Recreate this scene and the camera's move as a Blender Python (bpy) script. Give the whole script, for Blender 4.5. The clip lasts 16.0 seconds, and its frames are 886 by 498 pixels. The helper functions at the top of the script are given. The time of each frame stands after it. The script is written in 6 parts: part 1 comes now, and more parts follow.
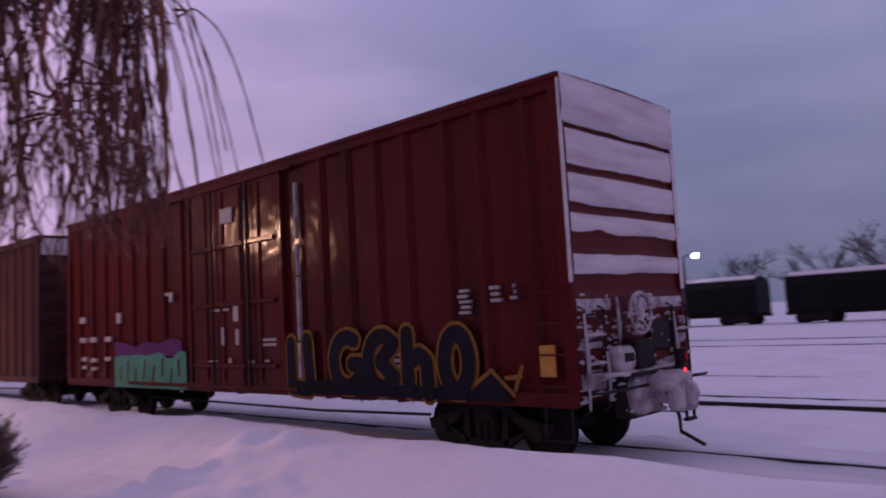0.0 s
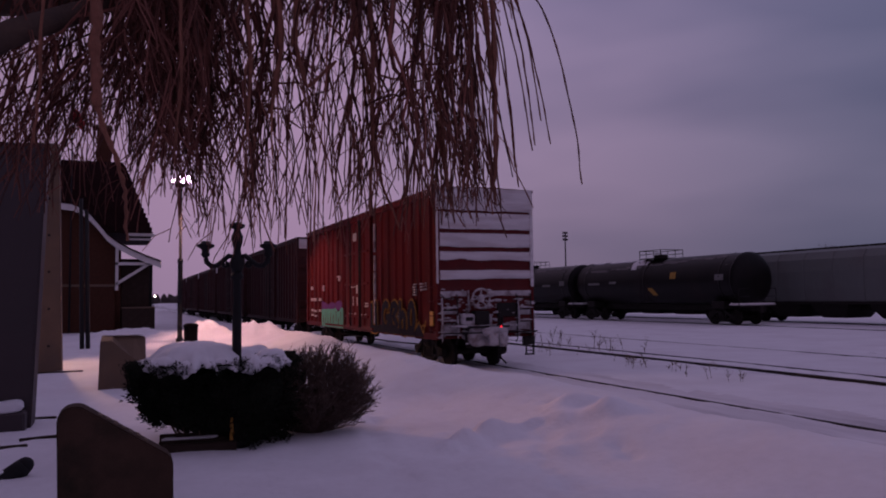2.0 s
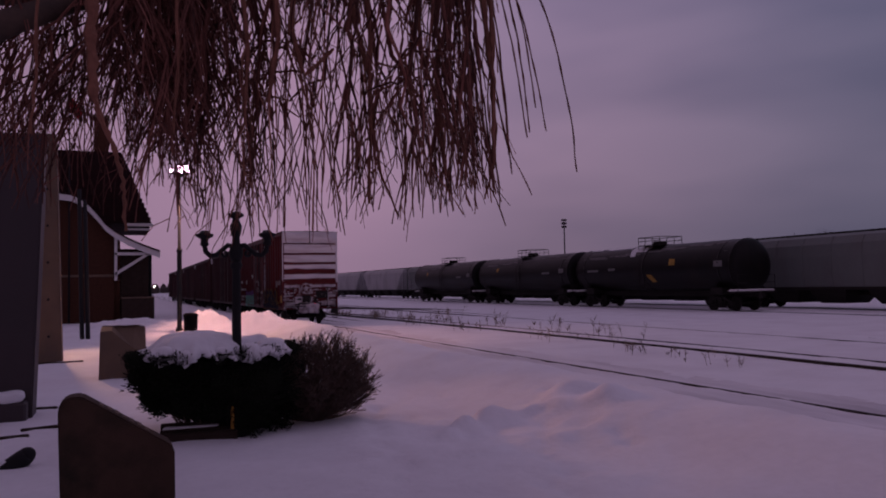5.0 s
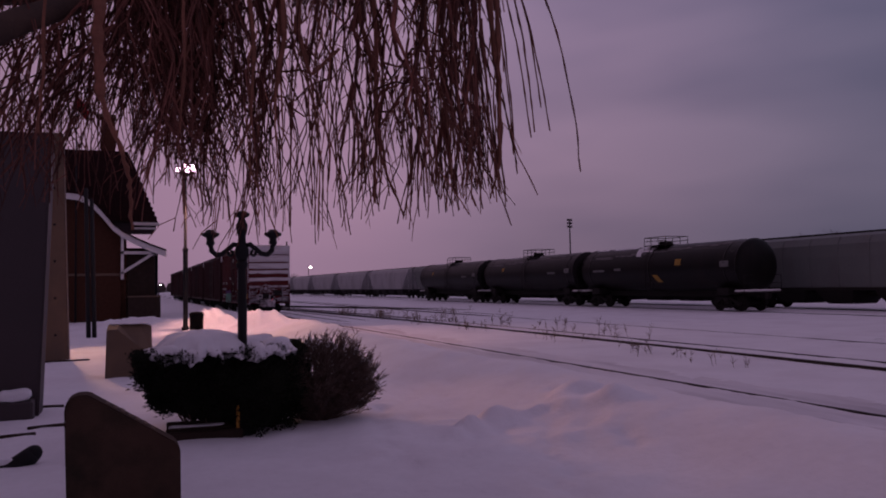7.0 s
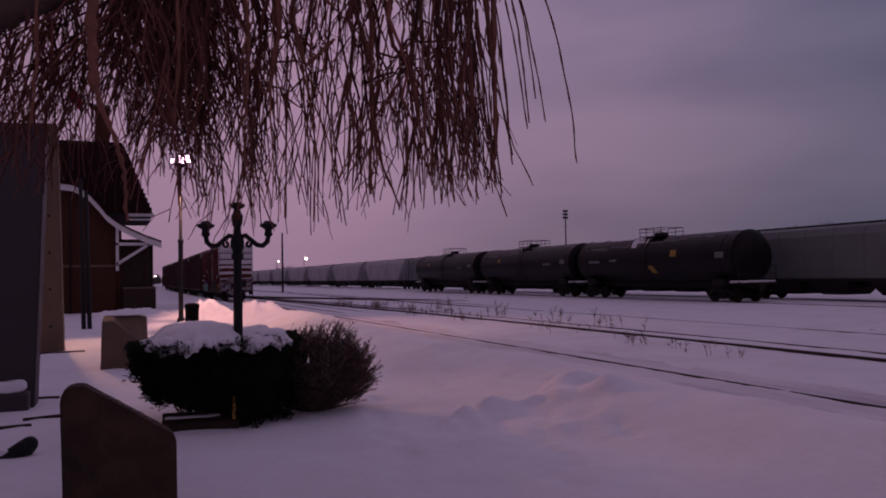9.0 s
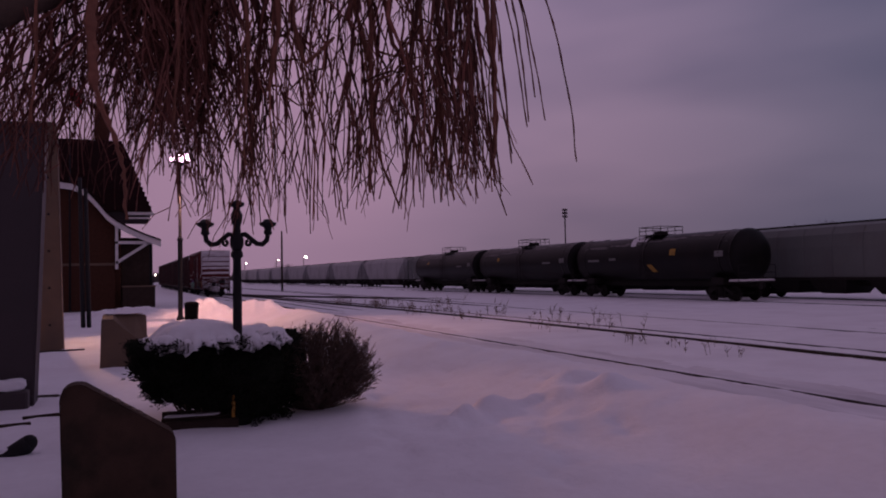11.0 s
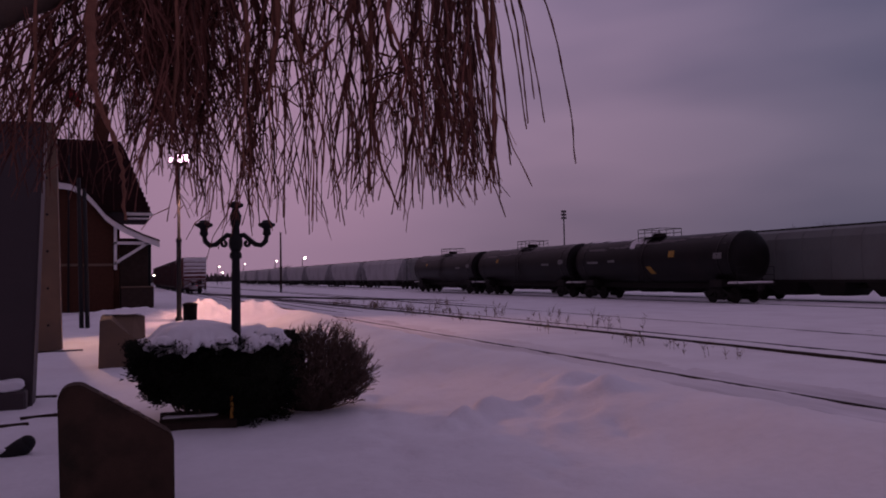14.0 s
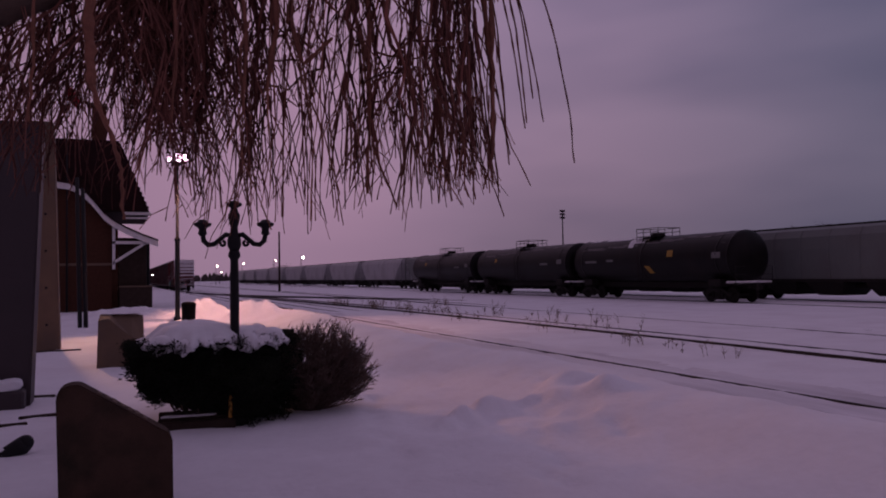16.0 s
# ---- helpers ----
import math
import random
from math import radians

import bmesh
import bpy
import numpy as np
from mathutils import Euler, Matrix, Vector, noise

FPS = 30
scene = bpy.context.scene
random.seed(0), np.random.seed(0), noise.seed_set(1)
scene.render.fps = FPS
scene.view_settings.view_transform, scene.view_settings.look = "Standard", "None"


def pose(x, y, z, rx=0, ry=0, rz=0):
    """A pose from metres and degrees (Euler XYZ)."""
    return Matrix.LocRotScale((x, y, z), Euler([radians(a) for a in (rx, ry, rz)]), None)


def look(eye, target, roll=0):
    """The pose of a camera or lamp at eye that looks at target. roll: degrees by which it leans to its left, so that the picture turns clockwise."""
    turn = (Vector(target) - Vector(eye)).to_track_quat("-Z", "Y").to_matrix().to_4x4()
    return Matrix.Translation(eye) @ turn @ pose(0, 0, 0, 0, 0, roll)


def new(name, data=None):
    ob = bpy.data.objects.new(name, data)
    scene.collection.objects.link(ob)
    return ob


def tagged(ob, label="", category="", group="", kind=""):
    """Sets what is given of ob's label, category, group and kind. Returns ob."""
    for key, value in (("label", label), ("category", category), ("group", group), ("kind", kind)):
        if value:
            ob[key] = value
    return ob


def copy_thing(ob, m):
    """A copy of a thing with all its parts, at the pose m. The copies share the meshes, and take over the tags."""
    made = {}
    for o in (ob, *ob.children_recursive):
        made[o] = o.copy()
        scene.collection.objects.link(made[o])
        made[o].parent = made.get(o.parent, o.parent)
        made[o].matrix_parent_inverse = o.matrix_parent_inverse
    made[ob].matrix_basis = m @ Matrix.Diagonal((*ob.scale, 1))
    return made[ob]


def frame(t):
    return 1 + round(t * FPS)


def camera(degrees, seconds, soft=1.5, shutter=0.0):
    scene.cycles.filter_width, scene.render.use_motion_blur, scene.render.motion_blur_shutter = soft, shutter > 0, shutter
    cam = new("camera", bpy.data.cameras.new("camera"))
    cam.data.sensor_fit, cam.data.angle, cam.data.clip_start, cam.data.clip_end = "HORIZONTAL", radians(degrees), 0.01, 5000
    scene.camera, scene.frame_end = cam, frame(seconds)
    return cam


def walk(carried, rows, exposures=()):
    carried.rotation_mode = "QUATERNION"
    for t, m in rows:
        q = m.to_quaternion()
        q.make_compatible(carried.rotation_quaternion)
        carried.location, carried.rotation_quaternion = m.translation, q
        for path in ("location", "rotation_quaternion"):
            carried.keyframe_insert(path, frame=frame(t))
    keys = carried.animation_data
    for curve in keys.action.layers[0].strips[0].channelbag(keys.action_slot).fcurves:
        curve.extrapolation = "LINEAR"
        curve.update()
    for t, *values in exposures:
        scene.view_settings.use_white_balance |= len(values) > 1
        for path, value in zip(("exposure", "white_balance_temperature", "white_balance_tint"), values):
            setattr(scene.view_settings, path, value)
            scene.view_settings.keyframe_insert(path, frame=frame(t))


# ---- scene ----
# World: y runs along the tracks, x across them to the yard, rail tops of the main track at z = 0.15.
RAIL = 0.15
EYE = 2.17

# ---------------------------------------------------------------- camera
cam = camera(60.3, 16.0, soft=1.9, shutter=0.35)


def aim(yaw, pitch, roll):
    return pose(0, 0, EYE, 90 + pitch, 0, yaw) @ pose(0, 0, 0, 0, 0, roll)


AIMS = [
    (0.0, -46.81, 5.28, -3.1), (0.2, -41.49, 5.56, -1.8), (0.4, -34.85, 5.38, 0.3), (0.6, -29.97, 3.9, 0.3),
    (0.8, -27.52, 2.86, -0.24), (1.0, -26.33, 2.4, -0.9), (1.2, -25.2, 2.56, -0.99), (1.5, -24.12, 2.98, -0.52),
    (2.0, -22.82, 3.61, -0.75), (2.5, -22.64, 3.78, -0.83), (3.0, -22.66, 3.41, -0.95), (3.5, -22.71, 3.15, -1.02),
    (4.0, -23.03, 2.77, -1.05), (6.5, -22.5, 2.7, -1.16), (7.0, -22.47, 2.69, -0.99), (7.5, -22.45, 2.64, -0.86),
    (8.0, -22.54, 2.47, -1.09), (8.5, -22.72, 2.21, -1.09), (9.0, -22.78, 2.02, -1.02), (11.5, -22.83, 1.92, -0.98),
    (12.0, -22.8, 2.0, -0.81), (12.5, -22.82, 1.96, -1.05), (13.0, -22.89, 1.96, -1.04), (13.5, -22.93, 2.01, -0.99),
    (14.0, -22.9, 2.02, -0.84), (14.5, -22.89, 1.97, -0.68), (15.0, -22.88, 1.91, -0.71), (15.5, -22.89, 1.92, -0.91),
    (16.0, -23.0, 1.98, -0.85)]
EXPOSURES = [(0.0, 0.92, 5850, 14), (0.5, 0.50, 5900, 13), (1.0, 0.30, 5900, 13), (1.5, 0.15, 5950, 13), (3.5, -0.04, 6250, 14), (7.0, -0.06, 6600, 18), (16.0, -0.05, 6600, 18)]
walk(cam, [(t, aim(a, b, c)) for t, a, b, c in AIMS], EXPOSURES)

# ---------------------------------------------------------------- sky
world = bpy.data.worlds.new("dusk_sky")
scene.world = world
world.use_nodes = True
wn, wl = world.node_tree.nodes, world.node_tree.links
wn.clear()
w_out = wn.new("ShaderNodeOutputWorld")
w_bg = wn.new("ShaderNodeBackground")
w_tc = wn.new("ShaderNodeTexCoord")
w_sep = wn.new("ShaderNodeSeparateXYZ")
w_ramp = wn.new("ShaderNodeValToRGB")
w_map = wn.new("ShaderNodeMapping")
w_noise = wn.new("ShaderNodeTexNoise")
w_nramp = wn.new("ShaderNodeValToRGB")
w_mul = wn.new("ShaderNodeMixRGB")
w_glow = wn.new("ShaderNodeMapRange")
w_tint = wn.new("ShaderNodeMixRGB")
wl.new(w_tc.outputs["Generated"], w_sep.inputs[0])
wl.new(w_sep.outputs["Z"], w_ramp.inputs[0])
e = w_ramp.color_ramp.elements
e[0].position, e[0].color = 0.0, (0.17, 0.125, 0.175, 1)
e[1].position, e[1].color = 1.0, (0.23, 0.185, 0.29, 1)
x = w_ramp.color_ramp.elements.new(0.12)
x.color = (0.205, 0.150, 0.215, 1)
x = w_ramp.color_ramp.elements.new(0.4)
x.color = (0.265, 0.200, 0.300, 1)
wl.new(w_tc.outputs["Generated"], w_map.inputs[0])
w_map.inputs["Scale"].default_value = (1.1, 1.1, 4.0)
w_map.inputs["Rotation"].default_value = (0.12, 0.25, 0.4)
wl.new(w_map.outputs[0], w_noise.inputs["Vector"])
w_noise.inputs["Scale"].default_value = 1.6
w_noise.inputs["Detail"].default_value = 3.0
w_noise.inputs["Roughness"].default_value = 0.45
wl.new(w_noise.outputs[0], w_nramp.inputs[0])
n = w_nramp.color_ramp.elements
n[0].position, n[0].color = 0.36, (0.78, 0.80, 0.85, 1)
n[1].position, n[1].color = 0.63, (1.24, 1.17, 1.15, 1)
w_mul.blend_type = "MULTIPLY"
w_mul.inputs[0].default_value = 1.0
wl.new(w_ramp.outputs[0], w_mul.inputs[1])
wl.new(w_nramp.outputs[0], w_mul.inputs[2])
# the afterglow of the town lies beyond the station
w_dot = wn.new("ShaderNodeVectorMath")
w_dot.operation = "DOT_PRODUCT"
w_dot.inputs[1].default_value = (0.04, 0.965, 0.22)
wl.new(w_tc.outputs["Generated"], w_dot.inputs[0])
wl.new(w_dot.outputs["Value"], w_glow.inputs[0])
w_glow.interpolation_type = "SMOOTHSTEP"
w_glow.inputs[1].default_value, w_glow.inputs[2].default_value = 0.86, 1.0
w_glow.inputs[3].default_value, w_glow.inputs[4].default_value = 0.0, 0.75
w_tint.blend_type = "MIX"
wl.new(w_glow.outputs[0], w_tint.inputs[0])
wl.new(w_mul.outputs[0], w_tint.inputs[1])
w_tint.inputs[2].default_value = (0.385, 0.248, 0.362, 1)
w_across = wn.new("ShaderNodeMapRange")
w_across.inputs[1].default_value, w_across.inputs[2].default_value = -1.0, 1.0
wl.new(w_sep.outputs["X"], w_across.inputs[0])
w_side = wn.new("ShaderNodeValToRGB")
w_side.color_ramp.interpolation = "EASE"
g = w_side.color_ramp.elements
g[0].position, g[0].color = 0.12, (0.5, 0.5, 0.5, 1)
g[1].position, g[1].color = 0.93, (0.58, 0.76, 0.79, 1)
x = w_side.color_ramp.elements.new(0.62)
x.color = (1.03, 1.0, 1.0, 1)
x = w_side.color_ramp.elements.new(0.73)
x.color = (1.03, 1.05, 1.06, 1)
wl.new(w_across.outputs[0], w_side.inputs[0])
w_east = wn.new("ShaderNodeMixRGB")
w_east.blend_type = "MULTIPLY"
w_east.inputs[0].default_value = 1.0
wl.new(w_tint.outputs[0], w_east.inputs[1])
wl.new(w_side.outputs[0], w_east.inputs[2])
wl.new(w_east.outputs[0], w_bg.inputs[0])
w_bg.inputs[1].default_value = 1.0
wl.new(w_bg.outputs[0], w_out.inputs[0])


# ---------------------------------------------------------------- lamps of the place
def lamp_light(eye, target, power, colour, cone, radius=0.14, blend=0.45):
    """A spot at a street lamp: its hooded bulb, or an added beam."""
    data = bpy.data.lights.new("lamp_spot", "SPOT")
    data.energy, data.color, data.shadow_soft_size = power, colour, radius
    data.spot_size, data.spot_blend = radians(cone), blend
    ob = new("lamp_spot", data)
    ob.matrix_basis = look(eye, target)
    return ob


LAMP_A = (2.23, 33.7)
LAMP_B = (-2.35, 27.4)
ZL_A, ZL_B = 7.0, 6.06
lamp_light((LAMP_A[0] + 0.34, LAMP_A[1] - 0.18, ZL_A), (5.6, 32.4, 0.5), 1500, (1.0, 0.47, 0.37), 96, 0.05)
lamp_light((LAMP_B[0] + 0.17, LAMP_B[1] - 0.05, ZL_B), (6.5, 14.0, 1.0), 1100, (1.0, 0.50, 0.28), 140)
# Added narrow beam from lamp B, without a bulb, to warm the snow lumps.
lamp_light((LAMP_B[0] + 0.30, LAMP_B[1] - 0.09, ZL_B), (5.0, 8.4, 0.5), 2300, (1.0, 0.42, 0.24), 12, blend=1.0)


# ---------------------------------------------------------------- materials
def material(name, base, rough=0.7, metal=0.0, var=0.25, scale=3.0, fine=40.0, bump=0.15, bump_dist=0.01, stain=None, stain_amt=0.4,
             stain_scale=0.8, spec=0.5, coat=0.0, rand=0.0, stretch=(1, 1, 1), island=0.0):
    m = bpy.data.materials.new(name)
    m.use_nodes = True
    nt = m.node_tree
    b = nt.nodes["Principled BSDF"]
    tc = nt.nodes.new("ShaderNodeTexCoord")
    mp = nt.nodes.new("ShaderNodeMapping")
    mp.inputs["Scale"].default_value = stretch
    nt.links.new(tc.outputs["Object"], mp.inputs[0])
    n1 = nt.nodes.new("ShaderNodeTexNoise")
    n1.inputs["Scale"].default_value = scale
    n1.inputs["Detail"].default_value = 5
    n2 = nt.nodes.new("ShaderNodeTexNoise")
    n2.inputs["Scale"].default_value = fine
    n2.inputs["Detail"].default_value = 4
    for k in (n1, n2):
        nt.links.new(mp.outputs[0], k.inputs["Vector"])
    dark = tuple(c * (1 - var) for c in base)
    light = tuple(min(1, c * (1 + var)) for c in base)
    r = nt.nodes.new("ShaderNodeValToRGB")
    r.color_ramp.elements[0].position, r.color_ramp.elements[0].color = 0.3, (*dark, 1)
    r.color_ramp.elements[1].position, r.color_ramp.elements[1].color = 0.7, (*light, 1)
    mix = nt.nodes.new("ShaderNodeMath")
    mix.operation = "MULTIPLY_ADD"
    mix.inputs[1].default_value = 0.35
    nt.links.new(n2.outputs[0], mix.inputs[0])
    sc = nt.nodes.new("ShaderNodeMath")
    sc.operation = "MULTIPLY"
    sc.inputs[1].default_value = 0.65
    nt.links.new(n1.outputs[0], sc.inputs[0])
    nt.links.new(sc.outputs[0], mix.inputs[2])
    nt.links.new(mix.outputs[0], r.inputs[0])
    col = r.outputs[0]
    if stain:
        n3 = nt.nodes.new("ShaderNodeTexNoise")
        n3.inputs["Scale"].default_value = stain_scale
        n3.inputs["Detail"].default_value = 6
        nt.links.new(mp.outputs[0], n3.inputs["Vector"])
        r3 = nt.nodes.new("ShaderNodeMapRange")
        r3.inputs[1].default_value, r3.inputs[2].default_value = 0.48, 0.72
        r3.inputs[4].default_value = stain_amt
        nt.links.new(n3.outputs[0], r3.inputs[0])
        mx = nt.nodes.new("ShaderNodeMixRGB")
        nt.links.new(r3.outputs[0], mx.inputs[0])
        nt.links.new(col, mx.inputs[1])
        mx.inputs[2].default_value = (*stain, 1)
        col = mx.outputs[0]
    if rand:
        oi = nt.nodes.new("ShaderNodeObjectInfo")
        mr = nt.nodes.new("ShaderNodeMapRange")
        mr.inputs[3].default_value, mr.inputs[4].default_value = 1 - rand, 1 + rand
        nt.links.new(oi.outputs["Random"], mr.inputs[0])
        mm = nt.nodes.new("ShaderNodeMixRGB")
        mm.blend_type = "MULTIPLY"
        mm.inputs[0].default_value = 1
        nt.links.new(col, mm.inputs[1])
        nt.links.new(mr.outputs[0], mm.inputs[2])
        col = mm.outputs[0]
    if island:
        ge = nt.nodes.new("ShaderNodeNewGeometry")
        mr = nt.nodes.new("ShaderNodeMapRange")
        mr.inputs[3].default_value, mr.inputs[4].default_value = 1 - island, 1 + island
        nt.links.new(ge.outputs["Random Per Island"], mr.inputs[0])
        mm = nt.nodes.new("ShaderNodeMixRGB")
        mm.blend_type = "MULTIPLY"
        mm.inputs[0].default_value = 1
        nt.links.new(col, mm.inputs[1])
        nt.links.new(mr.outputs[0], mm.inputs[2])
        col = mm.outputs[0]
    nt.links.new(col, b.inputs["Base Color"])
    b.inputs["Metallic"].default_value = metal
    b.inputs["Specular IOR Level"].default_value = spec
    b.inputs["Coat Weight"].default_value = coat
    b.inputs["Coat Roughness"].default_value = 0.15
    if coat:
        wave = nt.nodes.new("ShaderNodeTexNoise")
        wave.inputs["Scale"].default_value = 2.4
        wave.inputs["Detail"].default_value = 1
        nt.links.new(tc.outputs["Object"], wave.inputs["Vector"])
        cb = nt.nodes.new("ShaderNodeBump")
        cb.inputs["Strength"].default_value, cb.inputs["Distance"].default_value = 0.5, 0.035
        nt.links.new(wave.outputs[0], cb.inputs["Height"])
        nt.links.new(cb.outputs[0], b.inputs["Coat Normal"])
    rr = nt.nodes.new("ShaderNodeMapRange")
    rr.inputs[3].default_value, rr.inputs[4].default_value = max(0.03, rough - 0.1), min(1, rough + 0.1)
    nt.links.new(n1.outputs[0], rr.inputs[0])
    nt.links.new(rr.outputs[0], b.inputs["Roughness"])
    bp = nt.nodes.new("ShaderNodeBump")
    bp.inputs["Strength"].default_value, bp.inputs["Distance"].default_value = bump, bump_dist
    nt.links.new(mix.outputs[0], bp.inputs["Height"])
    nt.links.new(bp.outputs[0], b.inputs["Normal"])
    return m


def glow(name, colour, strength):
    m = bpy.data.materials.new(name)
    m.use_nodes = True
    b = m.node_tree.nodes["Principled BSDF"]
    b.inputs["Base Color"].default_value = (*colour, 1)
    b.inputs["Emission Color"].default_value = (*colour, 1)
    b.inputs["Emission Strength"].default_value = strength
    return m


SNOW = material("snow", (0.82, 0.82, 0.86), rough=0.75, var=0.06, scale=0.9, fine=9, bump=0.7, bump_dist=0.05, spec=0.25,
                stain=(0.64, 0.61, 0.65), stain_amt=0.4, stain_scale=0.55)
SLUSH = material("rail_side_slush", (0.75, 0.74, 0.78), rough=0.8, var=0.12, scale=1.4, fine=9, bump=0.7, bump_dist=0.05, spec=0.25,
                 stain=(0.42, 0.40, 0.43), stain_amt=0.7, stain_scale=1.2, stretch=(1, 0.15, 1))
PACKED = material("caked_snow", (0.74, 0.72, 0.74), rough=0.85, var=0.12, scale=4, fine=40, bump=0.4, bump_dist=0.02, spec=0.2,
                  stain=(0.45, 0.36, 0.36), stain_amt=0.35, stain_scale=2.5)
CRUST = material("wind_blown_crust", (0.60, 0.57, 0.59), rough=0.85, var=0.14, scale=2.2, fine=20, bump=0.35, bump_dist=0.02, spec=0.2,
                 stain=(0.30, 0.20, 0.20), stain_amt=0.55, stain_scale=1.5, stretch=(0.35, 1, 2.6))
DIRTY = material("dirty_slush", (0.43, 0.40, 0.42), rough=0.9, var=0.25, scale=5, fine=30, bump=0.6, bump_dist=0.03, spec=0.2,
                 stain=(0.11, 0.06, 0.055), stain_amt=0.95, stain_scale=3.2)
CAR_RED = material("boxcar_red_paint", (0.086, 0.0095, 0.010), rough=0.6, var=0.22, scale=1.2, fine=14, bump=0.12, bump_dist=0.03,
                   stain=(0.035, 0.008, 0.008), stain_amt=0.75, stain_scale=0.9, spec=0.04, coat=0.17, stretch=(1, 1.6, 0.25))
CAR_BROWN = material("boxcar_brown_paint", (0.042, 0.013, 0.013), rough=0.65, spec=0.2, var=0.25, scale=1.2, fine=14, bump=0.12, bump_dist=0.02,
                     stain=(0.034, 0.018, 0.017), stain_amt=0.6, stain_scale=0.9, stretch=(1, 1.6, 0.25))
CAR_END = material("boxcar_end_paint", (0.095, 0.013, 0.013), spec=0.15, rough=0.6, var=0.2, scale=2, fine=25, bump=0.1, stain=(0.05, 0.02, 0.02))
STEEL = material("dark_running_gear", (0.018, 0.015, 0.014), spec=0.2, rough=0.75, var=0.35, scale=5, fine=40, bump=0.3)
RAILSTEEL = material("rusty_rail", (0.022, 0.016, 0.014), spec=0.25, rough=0.55, var=0.3, scale=6, fine=60, bump=0.2)
BLACKTANK = material("black_tank_paint", (0.0065, 0.0055, 0.0055), rough=0.40, spec=0.16, var=0.35, scale=0.8, fine=12, bump=0.08, stain=(0.018, 0.012, 0.010),
                     stain_amt=0.5, stretch=(1, 1, 0.35))
HOPPER_GREY = material("hopper_grey_paint", (0.135, 0.150, 0.145), rough=0.6, var=0.12, scale=0.7, fine=10, bump=0.1, stain=(0.11, 0.10, 0.10),
                       stain_amt=0.55, stretch=(1, 1, 0.3))
HOPPER_PALE = material("hopper_pale_paint", (0.44, 0.43, 0.44), rough=0.6, var=0.12, scale=0.7, fine=10, bump=0.1, stain=(0.2, 0.18, 0.175),
                       stain_amt=0.5, stretch=(1, 1, 0.3))
DARKCAR = material("dark_freight_car_paint", (0.010, 0.009, 0.010), rough=0.65, spec=0.12, var=0.3, scale=1, fine=12, bump=0.1)
WHITE = material("white_stencil_paint", (0.36, 0.33, 0.32), rough=0.6, var=0.25, scale=9, fine=50, bump=0.05)
YELLOW = material("yellow_paint", (0.50, 0.24, 0.03), rough=0.55, var=0.2, scale=6, fine=40, bump=0.05)
SPRAY_YELLOW = material("spray_yellow", (0.24, 0.12, 0.026), spec=0.12, rough=0.8, var=0.3, scale=5, fine=30, bump=0.03)
SPRAY_BLUE = material("spray_dark_blue", (0.014, 0.013, 0.022), spec=0.1, rough=0.8, var=0.4, scale=3, fine=20, bump=0.03)
SPRAY_GREEN = material("spray_mint", (0.09, 0.28, 0.20), spec=0.15, rough=0.8, var=0.25, scale=2.5, fine=20, bump=0.03)
SPRAY_PURPLE = material("spray_purple", (0.10, 0.03, 0.13), spec=0.15, rough=0.8, var=0.35, scale=2.5, fine=20, bump=0.03)
IRON = material("black_cast_iron", (0.009, 0.009, 0.010), spec=0.25, rough=0.6, var=0.3, scale=8, fine=60, bump=0.25)
BIN_BLACK = material("matt_black_plastic", (0.005, 0.005, 0.005), spec=0.04, rough=0.8, var=0.3, scale=8, fine=60, bump=0.15)
CONCRETE = material("weathered_concrete", (0.128, 0.083, 0.055), rough=0.85, var=0.18, scale=2.5, fine=45, bump=0.4, stain=(0.075, 0.058, 0.05),
                    stain_amt=0.5, stain_scale=1.6)
STONE = material("brown_granite", (0.056, 0.033, 0.023), spec=0.15, rough=0.8, var=0.25, scale=5, fine=70, bump=0.5, stain=(0.020, 0.018, 0.012), stain_amt=0.8, stain_scale=4.0)
PILLAR_GREY = material("grey_painted_steel", (0.038, 0.026, 0.030), rough=0.6, var=0.18, scale=2, fine=30, bump=0.2, stain=(0.024, 0.021, 0.022))
BRICK = material("red_brown_brick", (0.066, 0.028, 0.018), spec=0.12, rough=0.9, var=0.25, scale=6, fine=50, bump=0.3, rand=0.25)
SHINGLE = material("dark_roof_shingle", (0.022, 0.010, 0.011), spec=0.08, rough=0.9, var=0.3, scale=4, fine=30, bump=0.4, bump_dist=0.03)
TRIM = material("white_painted_trim", (0.62, 0.60, 0.60), rough=0.6, var=0.1, scale=4, fine=40, bump=0.1)
BARK = material("willow_bark", (0.060, 0.036, 0.026), rough=0.8, var=0.35, scale=7, fine=50, bump=0.5, bump_dist=0.02)
TWIG = material("willow_twig", (0.125, 0.050, 0.038), island=0.6, spec=0.15, rough=0.7, var=0.5, scale=2.5, fine=30, bump=0.2)
# Front canes: lighter brown, with warm light on them put into the colour.
CANE = material("lit_willow_cane", (0.18, 0.078, 0.052), island=0.35, spec=0.2, rough=0.75, var=0.4, scale=3, fine=30, bump=0.3)
YEW = material("yew_leaf", (0.012, 0.014, 0.009), rough=0.8, spec=0.12, var=0.4, scale=6, fine=40, bump=0.2)
SHRUBTWIG = material("shrub_twig", (0.10, 0.066, 0.052), rough=0.75, var=0.4, scale=6, fine=40, bump=0.2)
WEED = material("dry_weed", (0.14, 0.10, 0.07), rough=0.9, var=0.3, scale=8, fine=40, bump=0.2)
WOOD = material("creosoted_timber", (0.036, 0.025, 0.020), spec=0.12, rough=0.9, var=0.3, scale=5, fine=50, bump=0.4)
FLAG = material("red_flag_cloth", (0.42, 0.02, 0.03), rough=0.8, var=0.15, scale=4, fine=60, bump=0.2)
